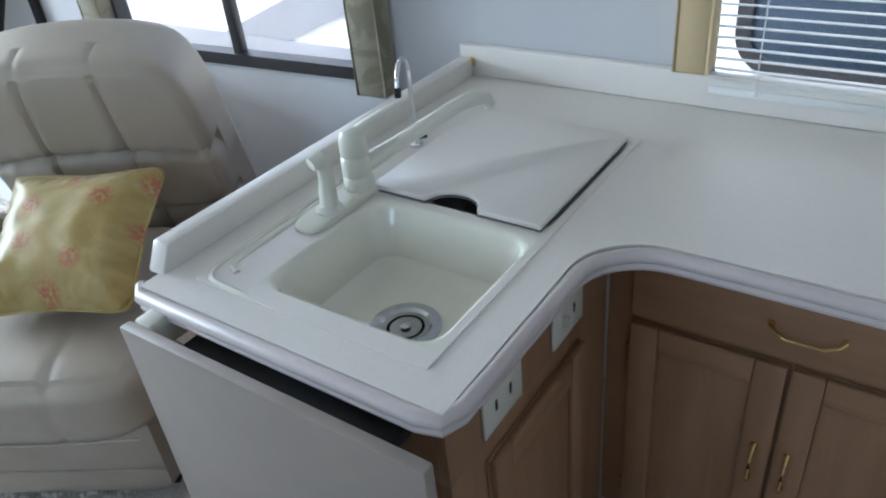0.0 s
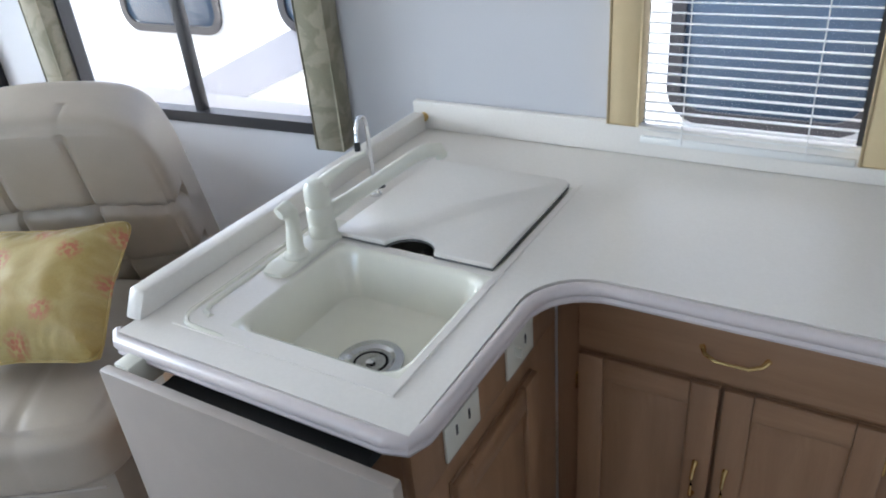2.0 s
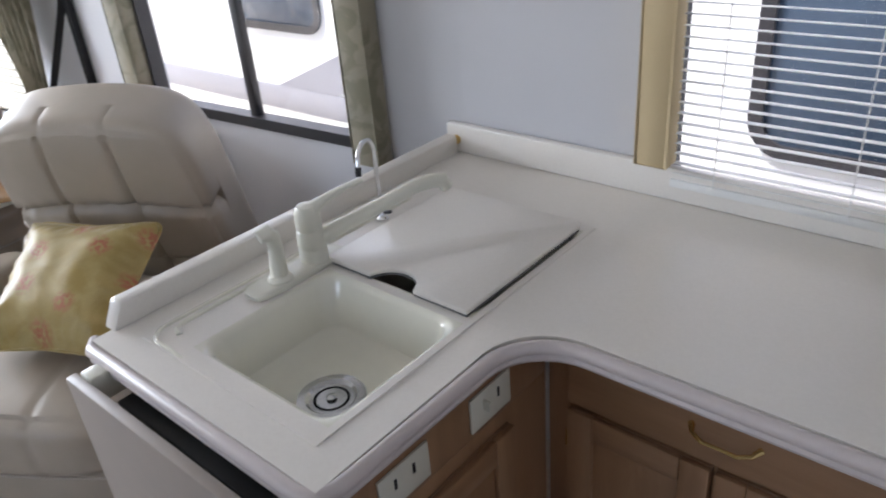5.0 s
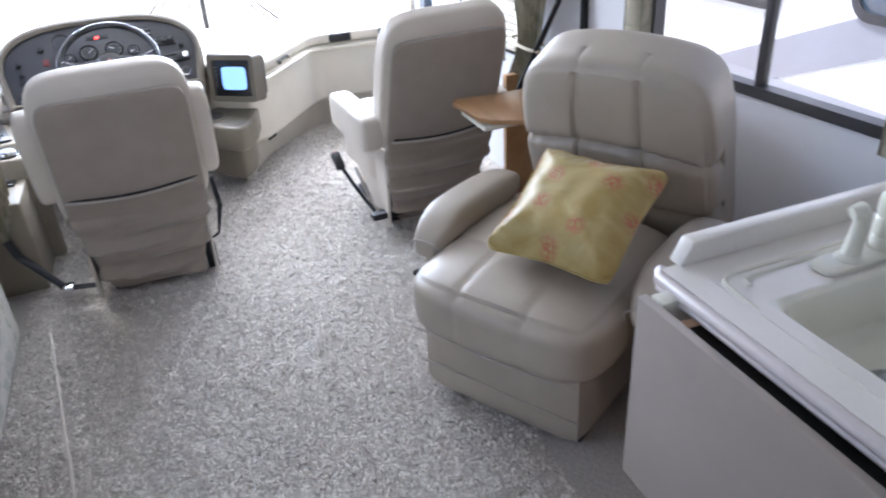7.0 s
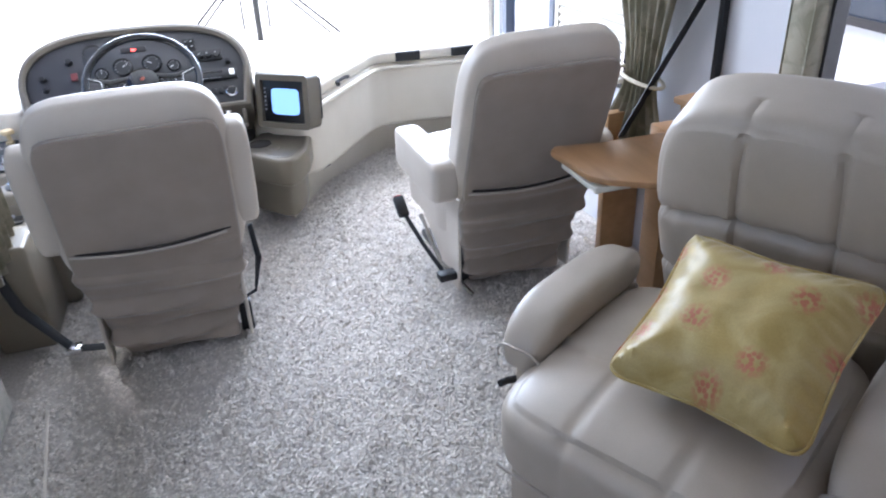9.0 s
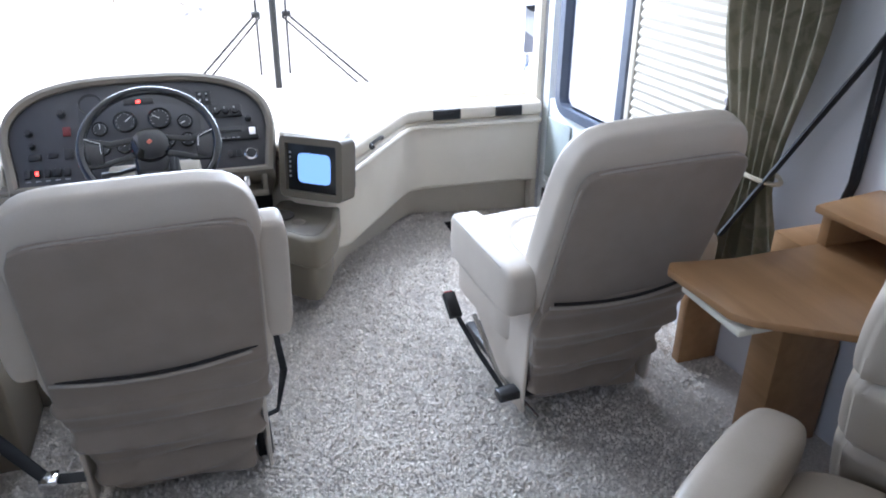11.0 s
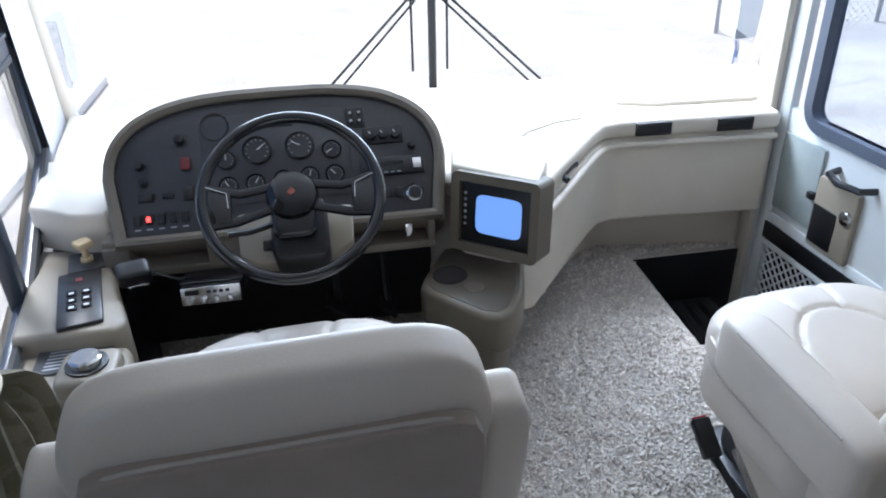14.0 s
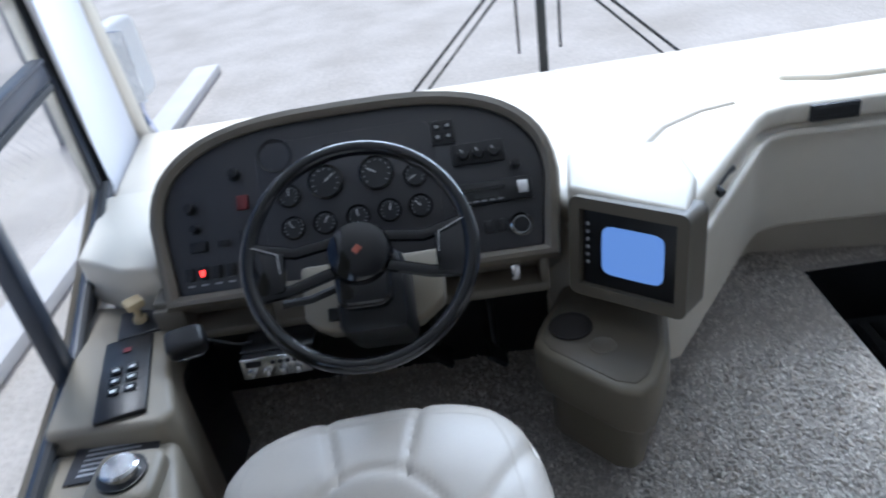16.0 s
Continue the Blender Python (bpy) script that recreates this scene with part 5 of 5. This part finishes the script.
kp = part("keypad", move(box(-0.135, 0.135, -0.052, 0.052, 0, 0.012, 0.005), pose(-3.715, -0.925, 0.50, 0, 0, 14)), BLACK, sc, "black keypad with lit buttons")
for a in range(3):
    for b in range(2):
        part("button", move(box(-0.012, 0.012, -0.012, 0.012, 0.012, 0.017, 0.002, 1), pose(-3.715, -0.925, 0.50, 0, 0, 14) @ pose(-0.015 + 0.035 * a, -0.017 + 0.034 * b, 0)), GAUGER, kp)
        part("caption", move(box(-0.005, 0.003, -0.006, 0.006, 0.017, 0.0174, 0), pose(-3.715, -0.925, 0.50, 0, 0, 14) @ pose(-0.012 + 0.035 * a, -0.017 + 0.034 * b, 0)), WHITEP, kp)
part("indicator", move(box(-0.008, 0.008, -0.008, 0.008, 0.012, 0.014, 0), pose(-3.715, -0.925, 0.50, 0, 0, 14) @ pose(-0.085, 0, 0)), mat("dim_red", (0.25, 0.03, 0.03), rough=0.4), kp)
part("brake_plate", move(box(-0.055, 0.055, -0.05, 0.05, 0, 0.006, 0.003), pose(-3.915, -0.955, 0.50, 0, 0, 14)), PANEL, sc)
part("brake_knob", move(join(lathe([(0.016, 0.0), (0.016, 0.012), (0.009, 0.014), (0.009, 0.04)], 16), box(-0.022, 0.022, -0.022, 0.022, 0.04, 0.062, 0.008)), pose(-3.915, -0.955, 0.505, 0, 0, 40)), LAMBREQ, sc, "pale yellow square push knob")
part("label_plate", move(box(-0.05, 0.05, -0.085, 0.085, 0, 0.005, 0.003), pose(-3.53, -0.905, 0.45, 0, 0, 4)), PANEL, sc)
for k in range(6):
    part("caption", move(box(-0.003, 0.003, -0.06, 0.06 - 0.012 * (k % 3), 0.005, 0.0056, 0), pose(-3.563 + 0.013 * k, -0.905, 0.45, 0, 0, 4)), GREYP, sc)
part("selector_boss", move(cushion(0.13, 0.13, 0.06, 6, 8), pose(-3.455, -0.85, 0.455)), SIDEC, sc)
part("selector_ring", move(lathe([(0.046, 0.0), (0.046, 0.008), (0.036, 0.010), (0.001, 0.010)], 28), pose(-3.455, -0.85, 0.482)), BLACK, sc)
part("selector_knob", move(lathe([(0.036, 0.0), (0.035, 0.014), (0.030, 0.018), (0.001, 0.018)], 28), pose(-3.455, -0.85, 0.49)), STEEL, sc, "round silver selector knob")
part("switch", move(box(-0.03, 0.03, -0.055, 0.055, 0, 0.01, 0.003), pose(-3.33, -0.89, 0.40)), BLACK, sc)
part("rocker", move(box(-0.014, 0.014, -0.03, 0.03, 0.01, 0.02, 0.004), pose(-3.33, -0.89, 0.40, 8)), GREYP, sc)
part("shroud", box(-4.0, -3.6, -0.87, -0.85, 0.0, 0.40, 0.01), BLACK, sc)

cb = thing("cb_radio", pose(-3.74, -0.615, 0.46, 0, -12, 0), "small silver radio with four knobs hung under the dash", "radio")
part("case", box(-0.14, 0.0, -0.076, 0.076, -0.024, 0.024, 0.004), BLACK, cb)
part("face", box(0.0, 0.006, -0.076, 0.076, -0.024, 0.024, 0.002), STEEL, cb, "silver front panel")
for k in range(4):
    part("knob", move(lathe([(0.009, 0), (0.008, 0.012), (0.001, 0.013)], 14), pose(0.006, -0.055 + 0.034 * k, -0.010, 0, 90, 0)), CHROME, cb)
    part("button", box(0.006, 0.009, -0.01 + 0.016 * k, 0.0 + 0.016 * k, 0.006, 0.014, 0.001, 1), BLACK, cb)
part("display", box(0.006, 0.008, -0.065, -0.03, 0.004, 0.017, 0.001, 1), BLACK, cb)
part("bracket", box(-0.11, -0.02, -0.08, 0.08, 0.024, 0.03, 0.002), BLACK, cb)
mc = thing("radio_microphone", pose(-3.77, -0.80, 0.53, 0, 20, 15), "black hand microphone clipped under the dash", "microphone")
part("body", cushion(0.06, 0.085, 0.05, 5, 8), BLACK, mc)
part("clip", box(0.028, 0.034, -0.02, 0.03, -0.02, -0.012, 0.001, 1), STEEL, mc)
part("cord", tube([(0, 0.04, -0.01), (0.01, 0.10, -0.05), (0.02, 0.13, -0.04)], 0.004, 6), RUBBER, mc)

# ---- entrance door ----
door = tagged(new("door_1"), "white entrance door with a tinted window and lattice screen", "door", kind="structure")
door.matrix_basis = RTURN
part("leaf", join(box(-4.395, -4.34, YR + 0.005, YR + 0.04, -0.44, 1.88, 0.004), box(-3.76, -3.705, YR + 0.005, YR + 0.04, -0.44, 1.88, 0.004), box(-4.34, -3.76, YR + 0.012, YR + 0.04, 0.19, 0.61, 0.003), box(-4.34, -3.76, YR + 0.005, YR + 0.04, 0.16, 0.20, 0.003), box(-4.34, -3.76, YR + 0.01, YR + 0.04, 1.6, 1.88, 0.004), box(-4.34, -3.76, YR + 0.004, YR + 0.04, 0.062, 0.092, 0.003)), DOORW, door)
part("lattice_backing", box(-4.345, -3.755, YR + 0.032, YR + 0.045, -0.44, 0.16, 0.0), BLACK, door)
part("window_frame", ring(-3.995, 1.11, 0.52, 1.08, YR - 0.012, 0.05, 0.04, 0.09), mat("blue_grey_gasket", (0.10, 0.115, 0.15), rough=0.5), door, "blue-grey rounded window gasket")
q = part("pane", box(-4.24, -3.75, YR + 0.02, YR + 0.024, 0.6, 1.62, 0), TINT, door)
q.visible_shadow = False
part("inset_panel", box(-4.33, -4.12, YR - 0.002, YR + 0.012, 0.234, 0.53, 0.006), mat("pale_green_grey", (0.36, 0.40, 0.385), rough=0.5), door)
part("lock_plate", box(-4.11, -3.92, YR - 0.014, YR + 0.012, 0.19, 0.45, 0.01), SIDEC, door)
part("latch_pocket", box(-4.10, -3.99, YR - 0.018, YR - 0.01, 0.21, 0.35, 0.006), BLACK, door)
part("lock", move(lathe([(0.024, 0), (0.024, 0.01), (0.018, 0.014), (0.001, 0.015)], 20), pose(-3.95, YR - 0.014, 0.36, 90)), STEEL, door)
part("door_handle", tube([(-4.055, YR + 0.012, 0.485), (-4.045, YR - 0.035, 0.482), (-3.99, YR - 0.045, 0.472), (-3.90, YR - 0.035, 0.478), (-3.885, YR + 0.012, 0.48)], 0.012, 8), BLACK, door, "black grab handle")
part("catch", box(-4.145, -4.115, YR - 0.02, YR + 0.012, 0.35, 0.375, 0.004), BLACK, door)
part("rail", box(-4.35, -3.75, YR + 0.001, YR + 0.03, 0.09, 0.16, 0.004), BLACK, door)
for k in range(-13, 28):
    for sgn in (-1, 1):
        x = -4.35 + 0.042 * k
        a_, b_ = (x, -0.43), (x + sgn * 0.52, 0.09)
        lo, hi = -4.34, -3.76
        (x0, z0), (x1, z1) = a_, b_
        if sgn < 0:
            x0, z0, x1, z1 = x1, z1, x0, z0
        if x1 <= lo or x0 >= hi:
            continue
        sl = (z1 - z0) / (x1 - x0)
        if x0 < lo:
            x0, z0 = lo, z0 + sl * (lo - x0)
        if x1 > hi:
            x1, z1 = hi, z0 + sl * (hi - x0)
        if x1 - x0 > 0.01:
            part("lattice_bar", tube([(x0, YR + 0.02 + 0.003 * sgn, z0), (x1, YR + 0.02 + 0.003 * sgn, z1)], 0.0045, 6), DOORW, door)
solid("trim_4", join(box(-4.46, -4.40, YR - 0.03, YR - 0.001, -0.45, 1.95, 0.006), box(-3.70, -3.668, YR - 0.025, YR - 0.001, 0.0, 1.95, 0.006)), DASHW, "pale door frame posts", "trim", "structure", m=RTURN)

# ---- mirrors and the world outside ----
for y, sgn in ((1.62, 1), (-1.33, -1)):
    mr = thing("side_mirror", pose(-5.22, y, 0.0), "white motorhome side mirror on its bracket", "mirror", "side mirrors")
    part("housing", move(cushion(0.20, 0.08, 0.30, 6, 8), pose(0.0, 0, 0.79, 0, 0, sgn * 8)), RVWHITE, mr)
    part("glass", move(box(0.0, 0.004, -0.08, 0.08, -0.13, 0.13, 0.002, 1), pose(0.105, 0, 0.79, 0, 0, sgn * 12)), MIRROR, mr)
    part("bracket", tube([(0.0, 0, 0.66), (0.06, sgn * -0.02, 0.60), (0.12, sgn * -0.06, 0.54), (0.14, sgn * -0.10, 0.46)], 0.012, 8), CHROME, mr)

G = -0.95
ground = solid("ground", move(box(-300, 300, -300, 300, G - 0.2, G, 0), Matrix()), SAND, "pale sandy gravel lot around the motorhome", "ground", "structure")
solid("pavement", box(-11.2, 6, -3.15, -2.85, G, G + 0.10, 0.02), CONCRETE, "low concrete kerb along the edge of the lot", "kerb", "structure")
# scrubby bank beyond the lot
rnd = random.Random(5)
bm = bmesh.new()
grid = []
for i in range(61):
    row = []
    for j in range(9):
        y = -60 + 2 * i
        x = -17 - 3.2 * j
        row.append(bm.verts.new((x + 1.5 * noise.noise(Vector((y * 0.07, j, 0))), y, G - 0.1 + (0.62 * j + 0.5 * noise.noise(Vector((y * 0.15, j * 0.6, 3)))) * (j > 0))))
    grid.append(row)
for a, b in zip(grid, grid[1:]):
    for j in range(8):
        bm.faces.new((a[j], b[j], b[j + 1], a[j + 1]))
solid("backdrop", bm, SAND, "pale dry earth bank rising beyond the lot", "bank", "structure")
me_v, me_f = [], []
for _ in range(900):
    y = rnd.uniform(-22, 30)
    j = rnd.uniform(0.2, 5)
    c = Vector((-17 - 3.2 * j, y, G + 0.62 * j))
    r = rnd.uniform(0.12, 0.38)
    for _k in range(9):
        d = Vector((rnd.uniform(-1, 1), rnd.uniform(-1, 1), rnd.uniform(0.1, 1))) * r
        e1, e2 = Vector((rnd.uniform(-1, 1), rnd.uniform(-1, 1), rnd.uniform(-0.3, 1))) * r * 0.35, Vector((rnd.uniform(-1, 1), rnd.uniform(-1, 1), rnd.uniform(-0.3, 1))) * r * 0.25
        n0 = len(me_v)
        me_v += [c + d, c + d + e1, c + d + e2, c + d + e1 + e2 * 0.6]
        me_f += [(n0, n0 + 1, n0 + 3, n0 + 2)]
me = bpy.data.meshes.new("scrub")
me.from_pydata(me_v, [], me_f)
me.materials.append(FOLIAGE)
tagged(new("scrub", me), "dry low scrub scattered over the bank", "scrub", kind="stuff")


def chain_fence(name, p, q, h, label):
    """A chain-link fence from p to q, with posts, rails and woven wire."""
    p, q = Vector((*p, G)), Vector((*q, G))
    d = q - p
    n = max(2, round(d.length / 2.5))
    e = thing(name, Matrix.Translation(p), label, "fence", "lot fences")
    for k in range(n + 1):
        x = d * k / n
        part("post", tube([x, x + Vector((0, 0, h + 0.05))], 0.03, 8), WIRE, e)
    part("rail", tube([Vector((0, 0, h)), d + Vector((0, 0, h))], 0.02, 8), WIRE, e)
    vs, fs = [], []
    u, L = d.normalized(), d.length
    t = 0.0028
    step = 0.11
    for s0 in np.arange(-h, L, step):
        for sg in (1, -1):
            a0, a1 = (s0, 0.0), (s0 + h, h)
            if sg < 0:
                a0, a1 = (s0 + h, 0.0), (s0, h)
            lo, hi = min(a0[0], a1[0]), max(a0[0], a1[0])
            if hi < 0 or lo > L:
                continue
            pts = []
            for (s_, z_), (s2, z2) in ((a0, a1), (a1, a0)):
                if s_ < 0:
                    z_, s_ = z_ + (0 - s_) * (z2 - z_) / (s2 - s_), 0
                if s_ > L:
                    z_, s_ = z_ + (L - s_) * (z2 - z_) / (s2 - s_), L
                pts.append(u * s_ + Vector((0, 0, z_)))
            n0 = len(vs)
            vs += [pts[0] - Vector((0, 0, t)), pts[1] - Vector((0, 0, t)), pts[1] + Vector((0, 0, t)), pts[0] + Vector((0, 0, t))]
            fs.append((n0, n0 + 1, n0 + 2, n0 + 3))
    me = bpy.data.meshes.new("wire_mesh")
    me.from_pydata(vs, [], fs)
    me.materials.append(WIRE)
    w = new("wire_mesh", me)
    w.parent = e
    tagged(w, kind="stuff")
    return e


chain_fence("chain_link_fence", (-11.5, 5.0), (-11.5, 17), 1.3, "grey chain-link fence across the front of the lot")
chain_fence("chain_link_fence", (-9.5, -4.1), (-1.5, -4.1), 1.5, "grey chain-link fence along the driver's side")


def motorhome(m, label, length, hue, windows):
    """A parked motorhome, x along its length, its near side at y = 0."""
    e = thing("motorhome", m, label, "motorhome", "parked motorhomes")
    outline = [(0, 0.45), (length, 0.45), (length, 2.9), (length - 0.2, 3.15), (0.9, 3.15), (0.1, 2.6), (-0.35, 1.4), (-0.3, 0.6)]
    part("body", move(prism(outline, 0.0, 2.4, 0.06, 3), Matrix(((1, 0, 0, 0), (0, 0, 1, 0), (0, 1, 0, 0), (0, 0, 0, 1)))), RVWHITE, e)
    for x0, x1, z0, z1 in windows:
        if x1 < length - 0.2:
            w = part("window", ring((x0 + x1) / 2, (z0 + z1) / 2, x1 - x0, z1 - z0, -0.02, 0.03, 0.05, 0.14), BRONZE, e)
            part("pane", box(x0 + 0.04, x1 - 0.04, -0.008, 0.0, z0 + 0.04, z1 - 0.04, 0.002), RVDARK, w)
    part("stripe", box(-0.1, length - 0.05, -0.006, 0.002, 0.95, 1.12, 0.002), hue, e)
    part("stripe", move(prism([(1.6, 1.12), (2.2, 1.12), (length - 0.4, 1.9), (length - 0.4, 2.15)], -0.004, 0.002, 0), Matrix(((1, 0, 0, 0), (0, 0, 1, -0.003), (0, 1, 0, 0), (0, 0, 0, 1)))), hue, e)
    part("skirt", box(0.0, length, 0.01, 2.38, 0.25, 0.46, 0.02), RVGREY, e)
    part("awning", tube([(2.0, -0.06, 2.85), (length - 0.4, -0.06, 2.85)], 0.06, 10), RVWHITE, e)
    for x in (1.3, length - 1.8):
        t = part("wheel", move(lathe([(0.40, 0.0), (0.41, 0.05), (0.41, 0.20), (0.36, 0.23), (0.24, 0.22), (0.22, 0.18), (0.02, 0.17)], 28), pose(x, 0.22, 0.41, 90)), RUBBER, e)
        part("rim", move(lathe([(0.22, 0.17), (0.20, 0.20), (0.07, 0.18), (0.06, 0.21), (0.001, 0.21)], 20), pose(x, 0.22, 0.41, 90)), STEEL, t)
    return e


motorhome(pose(-5.6, 3.3, G), "white motorhome with dark windows parked alongside", 4.5, RVGREY, ((1.25, 2.15, 1.5, 2.3), (2.62, 3.6, 1.55, 2.3)))
motorhome(pose(-1.05, 2.75, G), "white motorhome with grey stripe parked close by the kitchen side", 6.8, RVGREY, ((0.42, 1.12, 1.46, 2.2), (1.9, 2.9, 1.5, 2.3), (3.8, 5.0, 1.5, 2.3)))


# carpet pile as short bent tufts over the aisle
rng = np.random.RandomState(3)
step = 0.0092
gx, gy = np.meshgrid(np.arange(-4.55, -1.15, step), np.arange(-0.87, 1.45, step))
gx, gy = gx.ravel() + rng.uniform(-0.5, 0.5, gx.size) * step, gy.ravel() + rng.uniform(-0.5, 0.5, gy.size) * step
keep = ~((gx < -3.83) & (gx > -4.44) & (gy > 0.85) | (gy > 1.59 + 0.075 * (gx + 0.95))) & ~((gy > 0.62) & (gx > -1.95) & (gy > 0.2 - gx * 0.3)) & ~((gy > 1.3) & (gx > -2.9))
gx, gy = gx[keep], gy[keep]
n = gx.size
ang, ln, hh = rng.uniform(0, 6.283, n), rng.uniform(0.007, 0.013, n), rng.uniform(0.005, 0.010, n)
cell = rng.uniform(0, 1, (400, 400))
fx, fy = (gx + 6) / 0.024, (gy + 3) / 0.024
ix, iy = fx.astype(int), fy.astype(int)
fx, fy = fx - ix, fy - iy
clump = (cell[ix, iy] * (1 - fx) + cell[ix + 1, iy] * fx) * (1 - fy) + (cell[ix, iy + 1] * (1 - fx) + cell[ix + 1, iy + 1] * fx) * fy
hh = hh * (0.35 + 1.3 * clump)
ang = ang * 0.45 + 12 * clump
lift = np.where((gy < -0.78 + 0.125 * (gx + 2.70)) & (gx > -2.76), 0.012, 0.0)
ux, uy = np.cos(ang), np.sin(ang)
wd = 0.0036
co = np.zeros((n, 5, 3))
for k, (along, side_, up) in enumerate(((0, -1, 0.0), (0, 1, 0.0), (0.45, 1.1, 0.9), (0.45, -1.1, 0.9), (1.0, 0.0, 0.75))):
    co[:, k, 0], co[:, k, 1], co[:, k, 2] = gx + ux * ln * along - uy * wd * side_, gy + uy * ln * along + ux * wd * side_, hh * up + lift
base = np.arange(n)[:, None] * 5
faces = np.concatenate([base + np.array([[0, 1, 2, 3]]), ], axis=0).tolist() + (base + np.array([[3, 2, 4]])).tolist()
me = bpy.data.meshes.new("carpet_tufts")
me.from_pydata(co.reshape(-1, 3).tolist(), [], faces)
TUFT = mat("carpet_tuft", (0.74, 0.67, 0.60), (0.50, 0.44, 0.38), rough=0.95, scale=9, fine=60, bump=0, var=0.2)
tn, tl = TUFT.node_tree.nodes, TUFT.node_tree.links
geo, shade, blend = tn.new("ShaderNodeNewGeometry"), tn.new("ShaderNodeValToRGB"), tn.new("ShaderNodeMix")
shade.color_ramp.elements[0].color, shade.color_ramp.elements[1].color = (0.70, 0.64, 0.57, 1), (0.92, 0.865, 0.79, 1)
tl.new(geo.outputs["Random Per Island"], shade.inputs[0])
mottle, tone = tn.new("ShaderNodeTexNoise"), tn.new("ShaderNodeValToRGB")
mottle.inputs["Scale"].default_value, mottle.inputs["Detail"].default_value = 32, 5
tone.color_ramp.elements[0].position, tone.color_ramp.elements[1].position = 0.36, 0.58
tone.color_ramp.elements[0].color = (0.77, 0.755, 0.74, 1)
place = tn.new("ShaderNodeTexCoord")
tl.new(place.outputs["Object"], mottle.inputs["Vector"]), tl.new(mottle.outputs[0], tone.inputs[0])
blend.data_type, blend.blend_type = "RGBA", "MULTIPLY"
blend.inputs[0].default_value = 1.0
tl.new(shade.outputs[0], blend.inputs[6]), tl.new(tone.outputs[0], blend.inputs[7])
tl.new(blend.outputs[2], tn["Principled BSDF"].inputs["Base Color"])
me.materials.append(TUFT)
tuft = new("carpet_tufts", me)
tuft.parent = floor
tagged(tuft, "short beige carpet tufts", kind="stuff")
